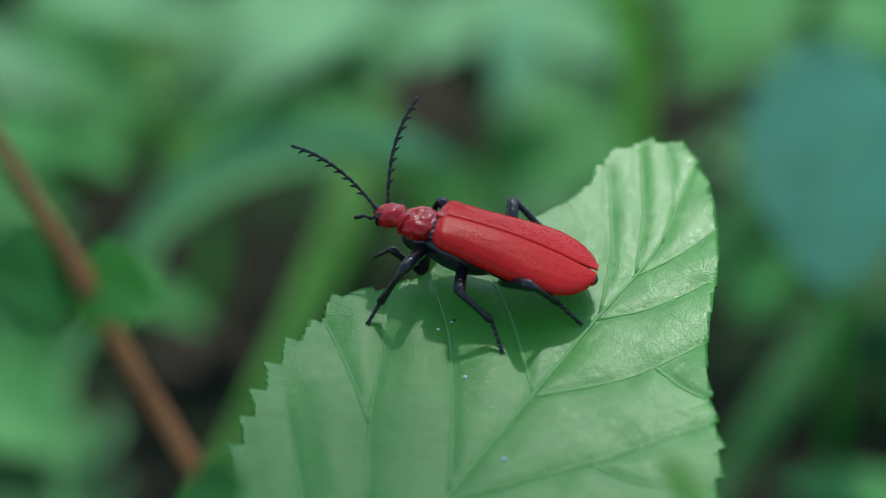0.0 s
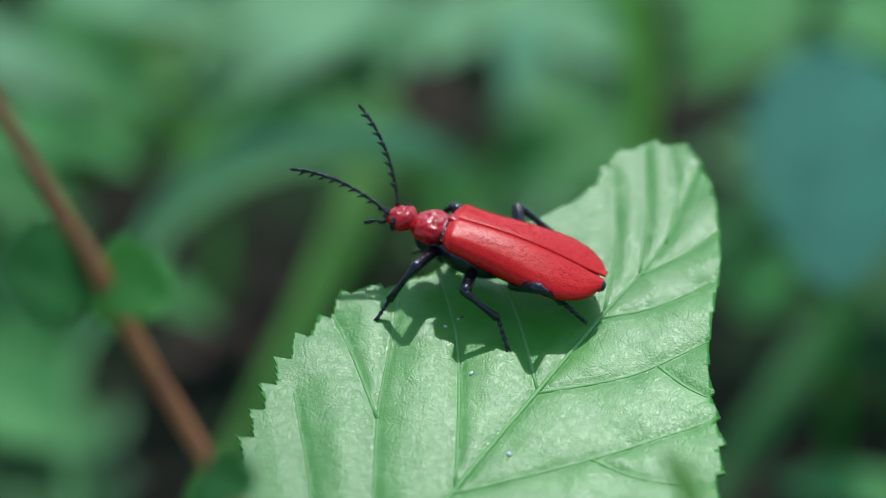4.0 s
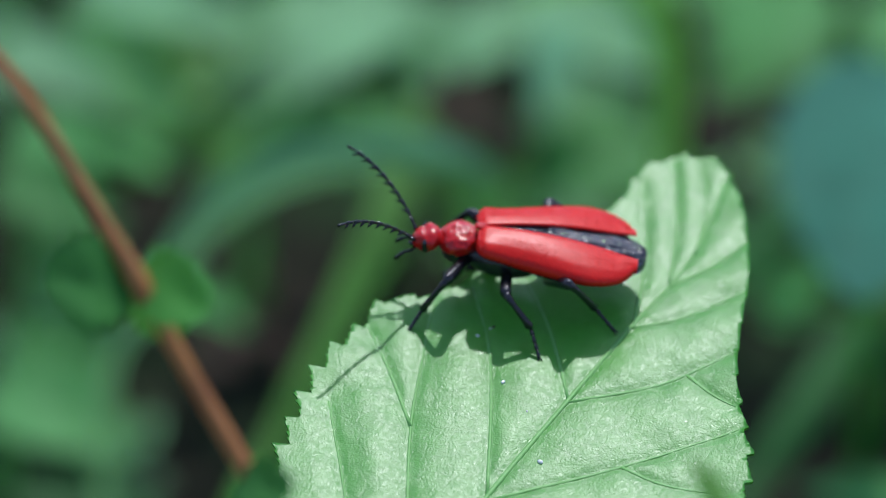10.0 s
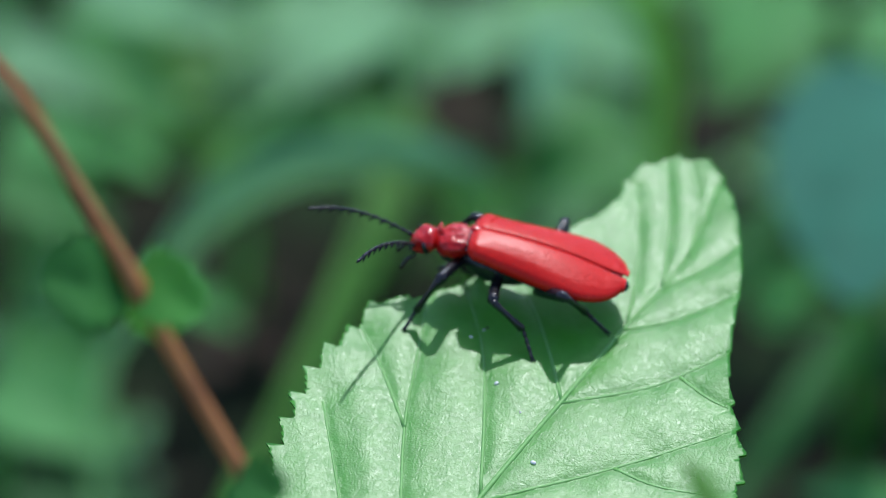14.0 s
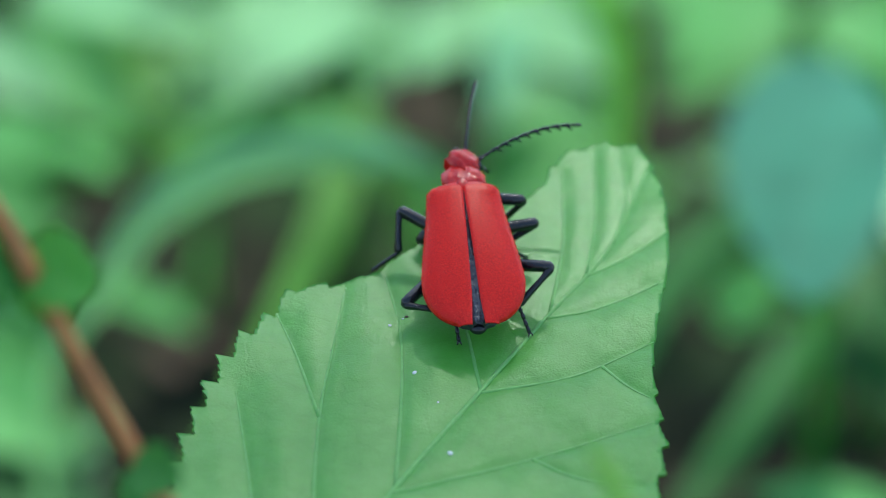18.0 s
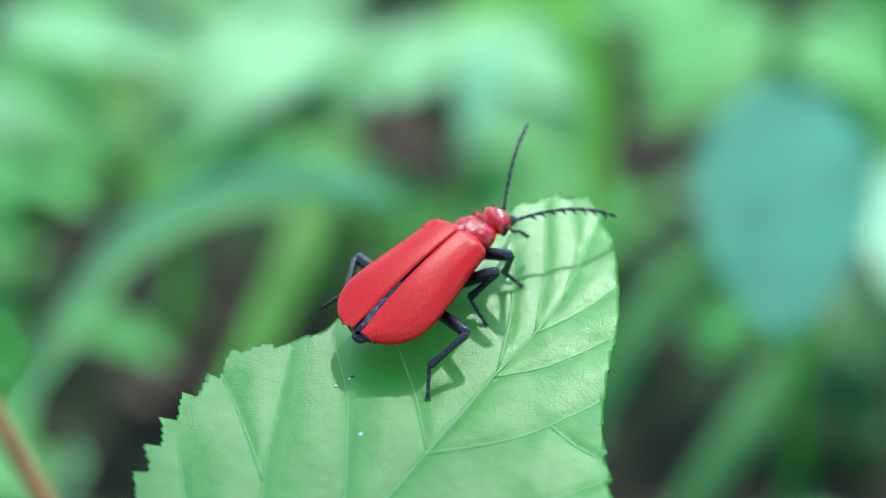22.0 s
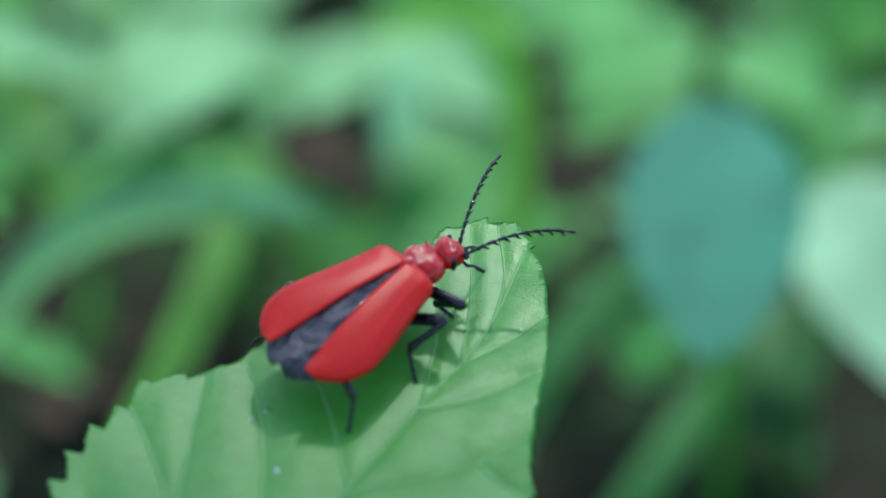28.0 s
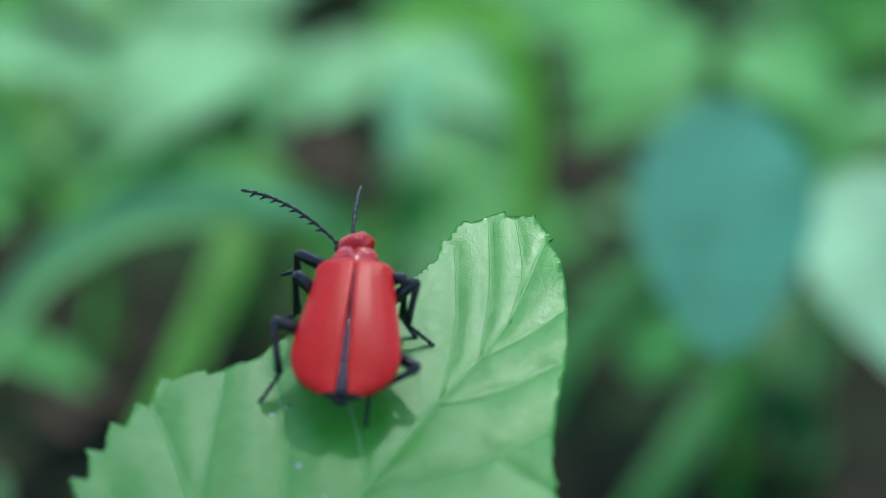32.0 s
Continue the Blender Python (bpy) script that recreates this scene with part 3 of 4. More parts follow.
    # feelers: eleven toothed joints along a bow
    for name, side in (("left", 1), ("right", -1)):
        n, total, bend = 11, 6.95, radians(44)
        ang, p = bend * 0.4, Vector((0, 0, 0))
        root = None
        for k in range(n):
            bm = bmesh.new()
            ln = total / n * (0.75 if k < 2 else 1.06 if k > 2 else 0.95)
            d = Vector((math.cos(ang), 0, math.sin(ang)))
            q = p + d * ln
            r = 0.16 if k == 0 else 0.13 if k < n - 1 else 0.11
            tube(bm, [p * MM, (p + d * ln * 0.12) * MM, (p + d * ln * 0.75) * MM, (q + d * 0.02) * MM],
                 [v * MM for v in (0.05, r * 0.72, r, 0.05)], 8)
            if 1 < k < n - 1:
                a0, out = p + d * ln * 0.66, d * 0.7 + Vector((d.z, 0, -d.x)) * 0.75
                tube(bm, [a0 * MM, (a0 + out * 0.24) * MM, (a0 + out * 0.46) * MM], [v * MM for v in (0.12, 0.085, 0.025)], 6)
            ob = part("feeler" if k == 0 else "feeler_joint", bm, M_BLACK, root or thing, "long black saw-toothed feeler" if k == 0 else "")
            root = root or ob
            p, ang = q, ang - bend / n * (0.6 + 0.08 * k)
        made["feelers"][name] = root
    # legs: thigh, shin and jointed foot, each along its own x
    for name in ("front", "middle", "hind"):
        for side in (1, -1):
            L = FEMUR[name]
            bm = bmesh.new()
            tube(bm, [(x * L * MM, 0, z * MM) for x, z in ((-0.04, 0), (0.06, 0.02), (0.25, 0.05), (0.55, 0.08), (0.85, 0.05), (0.97, 0.02), (1.03, 0))],
                 [v * MM for v in (0.16, 0.30, 0.36, 0.38, 0.37, 0.35, 0.17)], 12)
            thigh = part("leg", bm, M_BLACK, thing, "shiny black leg")
            L = TIBIA[name]
            bm = bmesh.new()
            tube(bm, [(x * L * MM, 0, z * MM) for x, z in ((-0.03, 0), (0.05, 0.02), (0.3, 0.06), (0.7, 0.03), (0.95, 0), (1.02, 0))],
                 [v * MM for v in (0.15, 0.25, 0.19, 0.21, 0.27, 0.13)], 10)
            for k in range(8):
                x = (0.3 + 0.085 * k) * L
                tube(bm, [Vector((x, 0, -0.12)) * MM, Vector((x + 0.16, 0, -0.24)) * MM], [0.022 * MM, 0.006 * MM], 5)
            shin = part("shin", bm, M_BLACK, thigh)
            L = TARSUS[name]
            bm = bmesh.new()
            for k in range(4):
                x0, x1 = L * (k * 0.22), L * (k * 0.22 + 0.235)
                tube(bm, [Vector((x0, 0, 0)) * MM, Vector((x0 + 0.7 * (x1 - x0), 0, -0.02)) * MM, Vector((x1, 0, -0.03)) * MM],
                     [v * MM for v in (0.08, 0.155 - 0.008 * k, 0.12)], 8)
            for w in (1, -1):
                tube(bm, [Vector((L * 0.86, 0, 0)) * MM, Vector((L * 0.97, 0.10 * w, 0.03)) * MM, Vector((L * 1.06, 0.17 * w, -0.10)) * MM],
                     [v * MM for v in (0.06, 0.05, 0.015)], 6)
            foot = part("foot", bm, M_BLACK, thigh, "hooked jointed black foot")
            made["legs"][name, side] = (thigh, shin, foot)
    return made


BEETLE = build_beetle()

# times of the beetle's stance on the leaf plane: seconds, mm along, up and off the leaf, turn, rise and lean in degrees
STANCE = [
    (0, -0.15, -1.93, 4.67, 167.1, 10.9, 6.2), (1, 0.11, -1.91, 4.55, 163.2, 10.0, 5.8), (3, 0.36, -1.95, 4.41, 159.9, 8.4, 6.2),
    (5.5, -0.43, -2.50, 4.67, 169.8, 9.7, 5.9), (6, -0.25, -2.44, 4.89, 168.3, 9.6, 6.6), (7, -0.15, -2.41, 4.95, 175.8, 11.9, 5.0),
    (8, -0.27, -2.27, 4.80, 178.8, 9.8, 2.9), (9, -0.28, -2.11, 4.81, 180.6, 10.4, 2.9), (10, -0.25, -2.16, 4.80, 179.9, 9.8, 2.9),
    (12, 0.11, -1.90, 4.66, 165.2, 8.2, 5.1), (13, -0.00, -1.95, 4.77, 164.4, 8.5, 5.9), (14, -0.14, -1.99, 4.63, 166.5, 7.2, 5.8),
    (14.5, -0.34, -1.89, 4.48, 167.3, 6.5, 5.0), (16.5, 1.77, -1.49, 5.33, 148.9, 11.6, -4.2), (17, 2.41, -1.86, 5.77, 139.7, 15.4, -6.3),
    (17.5, 3.56, -0.90, 5.92, 116.3, 17.5, -4.2), (18, 4.00, 0.14, 5.41, 96.7, 14.0, -0.9), (18.5, 4.80, -0.10, 5.54, 78.3, 14.9, -0.1),
    (19, 5.79, 0.86, 5.11, 61.1, 11.5, 0.6), (19.5, 6.15, 1.83, 4.52, 56.5, 6.6, 0.8), (20, 6.09, 2.05, 4.23, 56.4, 4.4, 0.9),
    (20.5, 7.57, 1.59, 4.09, 55.3, 3.3, 1.0), (21, 6.81, 2.90, 3.95, 55.9, 2.2, 1.3), (22, 7.23, 2.58, 4.21, 51.2, 4.5, 1.7),
    (23, 8.00, 2.44, 4.45, 47.4, 6.4, 1.7), (24, 8.24, 2.25, 4.57, 43.2, 7.1, 1.7), (25, 8.36, 2.62, 4.45, 45.5, 6.3, 1.9),
    (27.5, 8.88, 1.98, 4.04, 46.2, 3.4, 7.5), (28, 8.70, 1.87, 4.36, 46.0, 6.1, 7.8), (29, 8.65, 1.92, 4.07, 46.8, 3.7, 8.8),
    (30, 8.31, 1.63, 4.30, 46.8, 5.6, 7.6), (31, 8.06, 1.42, 4.41, 44.4, 6.4, 6.6), (31.5, 7.40, 0.87, 4.74, 48.9, 8.7, 2.8),
    (32, 4.51, 1.75, 4.23, 85.3, 4.5, 0.2),
]
HEAD_TURN = [  # seconds, turn, rise
    (0, -32, -8), (1, -30, -1), (3, -19, 14), (5.5, -1, -30), (6, -5, -15), (7, -3, -18), (8, 2, -16), (9, 1, -19),
    (10, -1, -13), (12, 14, -18), (13, 25, -17), (14, 21, -25), (14.5, 12, -25), (16.5, -28, -39), (17, -43, -24), (17.5, -32, -32),
    (18, -43, -30), (18.5, -43, -24), (19, -38, -33), (19.5, -43, -29), (20, -43, -18), (20.5, -43, -8), (21, -12, -29), (22, -26, -16),
    (23, -27, -22), (24, -18, -32), (25, -0, -30), (27.5, -35, -1), (28, -37, -4), (29, 2, -15), (30, -15, -8), (31, -23, -22),
    (31.5, -21, -18), (32, 43, -34),
]
FEELER_TURN = {  # seconds, turn, rise, roll in the head's space
    "left": [
        (0, 10, 16, 22), (1, 28, 18, 32), (2, 19, 16, 36), (3, 16, 8, 38), (3.5, 4, -3, 25), (5.5, 80, 33, -7),
        (6, 36, 38, 26), (7, 50, 34, 17), (8, 33, 36, 24), (9, 37, 42, 21), (10, 37, 36, 25), (11, 61, 50, 11),
        (12, 27, 37, 25), (13, 49, 38, 12), (14, 56, 35, 2), (14.5, 10, 10, 29), (16.5, 17, 15, 16), (17, 25, 16, 13),
        (17.5, 25, 22, 1), (18, 31, 15, -23), (18.5, 31, -1, -28), (19, 57, 25, -40), (19.5, 45, 9, -39), (20, 53, 17, -33),
        (20.5, 49, 17, -30), (21, 67, 22, -15), (21.5, 62, 9, -15), (22, 55, 21, -25), (22.5, 50, 11, -26), (23, 45, 26, -39),
        (23.5, 43, 35, -42), (24, 61, 34, -41), (24.5, 97, 38, 1), (25, 49, 31, -23), (25.5, 47, 28, -26), (27.5, 49, 0, -28),
        (28, 60, 9, -27), (29, 54, 12, -5), (30, 50, 9, -17), (31, 54, 27, -42), (31.5, 57, 27, -25), (32, 31, 43, 21),
    ],
    "right": [
        (0, -67, 59, -59), (1, -74, 53, -62), (2, -52, 50, -80), (3, -37, 43, -75), (3.5, -32, 47, 22), (5.5, -4, 28, 30),
        (6, -59, 44, 24), (7, -26, 28, 34), (8, -33, 35, 41), (9, -34, 41, 46), (10, -37, 41, 45), (11, -34, 34, 41),
        (12, -37, 20, 35), (13, -32, 33, 42), (14, -16, 29, 38), (14.5, -40, 17, 37), (16.5, -65, 25, 3), (17, -50, 16, -25),
        (17.5, -60, 30, -25), (18, -44, 34, -29), (18.5, 4, -8, -36), (19, 13, -1, -39), (19.5, 0, -2, -40), (20, 37, -10, -32),
        (20.5, 2, -10, -37), (21, -18, 31, -26), (21.5, 30, 11, -28), (22, -13, 7, -35), (22.5, 22, 7, -33), (23, -6, 2, -36),
        (23.5, 33, -10, -31), (24, -9, 23, -33), (24.5, 20, 28, -33), (25, -10, 35, -30), (25.5, -2, 15, -31), (27.5, 5, -3, -42),
        (28, -1, 16, -46), (29, -13, 14, -36), (30, -11, 9, -41), (31, 8, -13, -40), (31.5, 8, 3, -35), (32, -41, 8, 19),
    ],
}
CASES_OPEN = [(0, 0.0), (6.5, 0.2), (7.0, 2), (7.5, 5), (8.0, 5.8), (9.0, 6.4), (10.0, 6.2), (10.5, 5.8), (11.0, 4.6), (11.5, 2), (12.0, 0.8), (14.5, 0.3),
              (16.5, 0.5), (18.0, 1.5), (19.0, 1.2), (22.0, 1.1), (25.5, 1.1), (27.5, 6), (28.0, 7), (29.0, 8), (30.0, 7.5), (31.0, 5), (31.5, 0.9), (32.0, 1.4)]
FEET = {  # seconds, mm along and up the leaf, mm raised
    ("front", 1): [(0, -4.40, -6.62, 0), (14.5, -4.40, -6.62, 0), (16.5, -4.37, -3.54, 0), (17, -1.45, -0.67, 0.3), (17.5, -0.75, -0.44, 0), (18, 1.84, 3.11, 0), (19, 5.91, 3.77, 0), (20, 6.45, 4.93, 0), (22, 7.85, 5.42, 0), (25, 9.25, 5.38, 0), (28, 9.57, 4.65, 0), (31, 9.01, 4.16, 0), (31.5, 2.83, 5.52, 4.5), (32, 0.14, 4.72, 0)],
    ("middle", 1): [(0, 3.52, -9.13, 0), (14.5, 3.52, -9.13, 0), (16.5, 3.50, -8.20, 0), (17, 0.15, -6.64, 0), (17.5, 4.22, -8.35, 0.3), (18, -1.32, -2.11, 0), (19, 5.46, 4.59, 0), (20, 6.06, 5.79, 0), (22, 7.54, 6.31, 0), (25, 9.03, 6.30, 0), (28, 9.34, 5.56, 0), (31, 8.81, 5.08, 0), (32, -0.44, 0.15, 0)],
    ("hind", 1): [(0, 8.18, -6.68, 0), (14.5, 8.18, -6.68, 0), (16.5, 8.16, -6.58, 0), (17, 7.47, -7.11, 0), (18, 3.94, -8.53, 0), (18.5, -1.92, -3.75, 0), (19, -1.90, -3.69, 0), (20, -2.01, -4.14, 0), (20.5, -0.81, -4.76, 0), (22, -1.20, -0.25, 0), (24, -0.99, -0.62, 0), (25, -0.29, -1.09, 0), (28, -0.28, -0.77, 0), (31, -0.42, -1.01, 0), (32, -0.87, -6.05, 0)],
    ("front", -1): [(0, -4.09, -0.98, 0.2), (0.6, -2.88, -0.58, 0.2), (1.5, -2.92, -0.33, 0), (3, -1.99, -0.24, 0), (6, -2.58, -1.34, 0), (9, -2.39, -1.58, 0), (14.5, -2.27, -0.89, 0), (17, 1.91, 2.50, 0), (18, 7.34, 1.51, 0), (18.5, 8.97, 3.85, 0), (19, 8.94, 0.58, 0), (20, 8.75, 0.37, 0), (20.5, 10.77, 0.81, 0), (21, 9.56, 1.04, 0), (22, 10.84, 1.71, 0), (23, 10.95, 1.86, 0), (24, 11.10, 1.66, 0), (25, 11.08, 1.81, 0), (28, 11.19, 1.60, 0), (30, 10.93, 1.51, 0), (31, 11.31, 1.78, 0), (31.5, 11.14, 1.81, 0), (32, 7.91, -0.77, 0)],
    ("middle", -1): [(0, -2.27, 1.80, 0), (6.5, -2.27, 1.80, 0), (7.5, -3.41, 2.01, 0), (10.5, -3.42, 2.22, 0), (12, -2.00, 2.27, 0), (14.5, -2.60, 2.21, 0), (17, 6.26, -0.41, 0), (18, 7.95, -0.90, 0), (18.5, 8.56, -1.61, 0), (19, 8.59, -1.64, 0), (20, 8.28, -1.67, 0), (20.5, 9.71, -2.24, 0), (21, 8.66, -1.51, 0), (22, 8.69, -1.80, 0), (23, 8.78, -1.70, 0), (24, 8.80, -1.94, 0), (25, 8.81, -1.97, 0), (28, 9.06, -3.93, 0), (30, 8.87, -4.08, 0), (31, 9.15, -3.52, 0), (31.5, 7.65, -5.04, 0), (32, 8.88, -1.35, 0)],
    ("hind", -1): [(0, 7.54, 0.72, 0), (6.5, 7.54, 0.72, 0), (7.5, 7.82, 2.28, 0), (10.5, 7.81, 2.55, 0), (12, 6.9, -1.0, 0), (14.5, 6.9, -0.8, 0), (17, 10.19, -4.27, 0), (18, 8.18, -7.70, 0), (18.5, 8.18, -7.76, 0), (19, 5.25, -7.87, 0), (20, 5.15, -7.96, 0), (20.5, 6.22, -8.86, 0), (21, 5.33, -7.94, 0), (22, 5.25, -8.11, 0), (23, 5.11, -7.71, 0), (24, 5.31, -7.75, 0), (25, 5.35, -7.89, 0), (28, 5.31, -7.96, 0), (30, 5.11, -8.15, 0), (31, 5.10, -7.85, 0), (31.5, 5.10, -7.78, 0), (32, 5.10, -7.93, 0)],
}


def between(rows, t):
    if t <= rows[0][0]:
        return Vector(rows[0][1:])
    for a, b in zip(rows, rows[1:]):
        if t <= b[0]:
            k = (t - a[0]) / (b[0] - a[0])
            k = k * k * (3 - 2 * k)
            return Vector(a[1:]).lerp(Vector(b[1:]), k)
    return Vector(rows[-1][1:])


def stance(t):
    u, v, n, yaw, rise, lean = between6(STANCE, t)
    return LEAF @ pose(u * MM, v * MM, n * MM, 0, 0, yaw) @ pose(0, 0, 0, 0, -rise, 0) @ pose(0, 0, 0, lean, 0, 0)


def between6(rows, t):
    a, b = between([r[:4] for r in rows], t), between([(r[0], *r[4:7]) for r in rows], t)
    return (*a, *b)


def aim(origin, target, up):
    """A frame at origin with x towards target and z near up."""
    x = (target - origin).normalized()
    y = up.cross(x).normalized()
    z = x.cross(y)
    return Matrix(((x.x, y.x, z.x, origin.x), (x.y, y.y, z.y, origin.y), (x.z, y.z, z.z, origin.z), (0, 0, 0, 1)))


def walk_beetle():
    times = sorted({r[0] for r in STANCE} | {0.5 * k for k in range(65)})
    walk(BEETLE["thing"], [(t, stance(t)) for t in times])
    looks = sorted({r[0] for r in HEAD_TURN} | {r[0] for r in FEELER_TURN["left"]})
    turned = {}
    for t in looks:
        yaw, rise, _ = between([(*r, 0) for r in HEAD_TURN], t)
        turned[t] = Matrix.Translation(HEAD_AT * MM) @ pose(0, 0, 0, 0, 0, yaw) @ pose(0, 0, 0, 0, -rise, 0)
    walk(BEETLE["head"], [(t, turned[t]) for t in looks])
    nods = []
    for t in looks:
        yaw, rise, _ = between([(*r, 0) for r in HEAD_TURN], t)
        at = Matrix.Translation(Vector((0, 0, -1.1)) * MM)
        nods.append((t, at @ pose(0, 0, 0, 0, -0.3 * rise, 0.3 * yaw) @ at.inverted()))
    walk(BEETLE["shield"], nods)
    for name, side in (("left", 1), ("right", -1)):
        at = Matrix.Translation(Vector((FEELER.x, FEELER.y * side, FEELER.z)) * MM)
        rows = []
        for t in looks:
            yaw, rise, roll = between(FEELER_TURN[name], t)
            rows.append((t, turned[t] @ at @ pose(0, 0, 0, 0, 0, yaw) @ pose(0, 0, 0, 0, -rise, 0) @ pose(0, 0, 0, roll, 0, 0)))
        walk(BEETLE["feelers"][name], rows)
        at = Matrix.Translation(Vector((HINGE.x, HINGE.y * side, HINGE.z)) * MM)
        walk(BEETLE["cases"][name], [(t, at @ pose(0, 0, 0, 0.3 * a * side, 0.72 * a, -a * side)) for t, a in CASES_OPEN])
    for wing in BEETLE["wings"]:
        walk(wing, [(t, pose((0.75 - 0.16 * min(a, 6)) * MM, 0, 0, 0, 0.6 * a, 0)) for t, a in CASES_OPEN])
    leaf_up = LEAF.to_3x3() @ Vector((0, 0, 1))
    for (name, side), (thigh, shin, foot) in BEETLE["legs"].items():
        hip = Vector((HIPS[name].x, HIPS[name].y * side, HIPS[name].z)) * MM
        rows = {thigh: [], shin: [], foot: []}
        F, T = FEMUR[name] * MM, TIBIA[name] * MM
        for t in times:
            body = stance(t)
            u, v, raised = between(FEET[name, side], t)
            sole = LEAF @ (Vector((u, v, raised + 0.12)) * MM)
            inv = body.inverted()
            up = (inv.to_3x3() @ leaf_up).normalized()
            p = inv @ sole
            out = p - hip
            flat = (out - up * out.dot(up)).normalized()
            ankle = p - flat * TARSUS[name] * 0.72 * MM + up * TARSUS[name] * 0.55 * MM
            way = ankle - hip
            d = min(max(way.length, 0.08 * (F + T)), 0.985 * (F + T))
            way.normalize()
            ankle = hip + way * d
            c = (F * F + d * d - T * T) / (2 * F * d)
            start = 14.8 if name == "hind" else 17.2
            turned = smooth(14.5, 17.0, t) if side < 0 else 1 - smooth(start, start + 1.2, t) + smooth(31.2, 32.0, t)
            kx, ky, kz = Vector((KNEE_FAR if side < 0 else KNEE_TUCKED)[name]).lerp(Vector((KNEE_RIGHT if side < 0 else KNEE)[name]), turned)
            if name == "hind" and side < 0:
                kx, ky, kz = Vector((kx, ky, kz)).lerp(Vector((-0.7, 0.2, 0.3)), smooth(25.5, 27.3, t) - smooth(31.3, 32.0, t))
            lift = Vector((kx, ky * side, 0)) + up * kz
            lift = (lift - way * lift.dot(way)).normalized()
            c = min(max(c, -1), 1)
            knee = hip + way * F * c + lift * F * math.sqrt(max(0, 1 - c * c))
            a = aim(hip, knee, up)
            b = aim(knee, ankle, flat + up * 0.3)
            e = aim(ankle, p, up)
            rows[thigh].append((t, a))
            rows[shin].append((t, a.inverted() @ b))
            rows[foot].append((t, a.inverted() @ e))
        for ob, r in rows.items():
            walk(ob, r)


# ---- the undergrowth behind and before the leaf, in mm ----
def leaf_mesh(bm, base, tip, width, sag=0.12, fold=0.22, face=(0, -0.35, 0.94), wide=0.75, blunt=0.8, lobes=0.0):
    """An ovate leaf with a folded midrib from base to tip; wide: where it is widest, blunt: how round its ends are."""
    a, b = Vector(base), Vector(tip)
    x = (b - a)
    length = x.length
    x.normalize()
    y = Vector(face).cross(x)
    if y.length < 0.2:
        y = Vector((1, 0, 0))
    y.normalize()
    z = x.cross(y)
    if z.z < 0:
        y, z = -y, -z
    n, m = 16, 8
    grid = []
    for i in range(n + 1):
        s = i / n
        w = 0.5 * width * (math.sin(math.pi * s ** wide) ** blunt if 0 < s < 1 else 0) + 0.02 * width * (1 - s)
        w *= 1 + 0.06 * (i % 2) + lobes * math.sin(23 * s)
        row = []
        for j in range(m + 1):
            k = 2 * j / m - 1
            p = a + x * length * s + y * w * k + z * (fold * abs(k) * w - sag * length * (s - 0.35) ** 2 + 0.05 * w * math.sin(7 * s + 4 * k))
            row.append(bm.verts.new(p * MM))
        grid.append(row)
    for g, h in zip(grid, grid[1:]):
        for j in range(m):
            bm.faces.new((g[j], g[j + 1], h[j + 1], h[j]))
    return bm


def weed(root, leaves, label, wide=0.75, blunt=0.8, fold=0.22):
    """A low plant: stem from the ground, leaf stalks and leaves."""
    thing = new("weed")
    o = Vector((root[0], root[1], 0))
    thing.matrix_basis = Matrix.Translation(o * MM)
    tagged(thing, label, "weed")
    top = Vector((0, 0, 0))
    for base, *_ in leaves:
        top += Vector(base) - o
    top = top / len(leaves)
    top = Vector((top.x * 0.35, top.y * 0.35, max(top.z * 0.75, 3)))
    bm = bmesh.new()
    tube(bm, [Vector((0, 0, -2)) * MM, Vector((top.x * 0.3, top.y * 0.2, top.z * 0.5)) * MM, top * MM], [1.3 * MM, 1.1 * MM, 0.8 * MM], 8)
    part("stem", bm, M_G["grass"], thing)
    for base, tip, width, key in leaves:
        a, b = Vector(base) - o, Vector(tip) - o
        bm = bmesh.new()
        leaf_mesh(bm, a, b, width, fold=fold, wide=wide, blunt=blunt)
        lf = part("weed_leaf", bm, M_G[key], thing)
        bm = bmesh.new()
        tube(bm, [top * MM, ((top + a) / 2 + Vector((0, 0, 1.5))) * MM, (a + (b - a) * 0.05) * MM], [0.6 * MM, 0.5 * MM, 0.4 * MM], 6)
        part("leaf_stalk", bm, M_G["grass"], lf)


def grass_blade(pts, width, key, label):
    """A folded ribbon that springs from the ground and ends in a point."""
    first = Vector(pts[0])
    lead = first - Vector(pts[1])
    root = Vector((first.x + 0.4 * lead.x, first.y + 0.4 * lead.y, -2))
    path = spline([root] + [Vector(p) for p in pts], 6)
    bm = bmesh.new()
    rows = []
    n = len(path) - 1
    eye_side = None
    for i, p in enumerate(path):
        t = (path[min(i + 1, n)] - path[max(i - 1, 0)]).normalized()
        side = t.cross(Vector((0, 0.88, -0.47)))
        if eye_side and side.dot(eye_side) < 0:
            side = -side
        side.normalize()
        eye_side = side
        up = side.cross(t)
        s = i / n
        w = 0.5 * width * min(1, 0.25 + 1.3 * s) * (1 - smooth(0.72, 1.02, s) ** 1.3)
        rows.append([bm.verts.new((p + side * w * k + up * 0.25 * w * abs(k)) * MM) for k in (-1, -0.5, 0, 0.5, 1)])
    for a, b in zip(rows, rows[1:]):
        for j in range(4):
            bm.faces.new((a[j], a[j + 1], b[j + 1], b[j]))
    thing = new("grass_blade")
    thing.matrix_basis = Matrix.Translation(root * MM)
    tagged(thing, label, "grass")
    part("blade", bm, M_G[key], thing, "", Matrix.Translation(-root * MM))
    bm = bmesh.new()
    tube(bm, [(p - root) * MM for p in path[:-3]], [0.035 * width * MM] * (n - 2), 6)
    part("midrib", bm, M_G[key], thing)


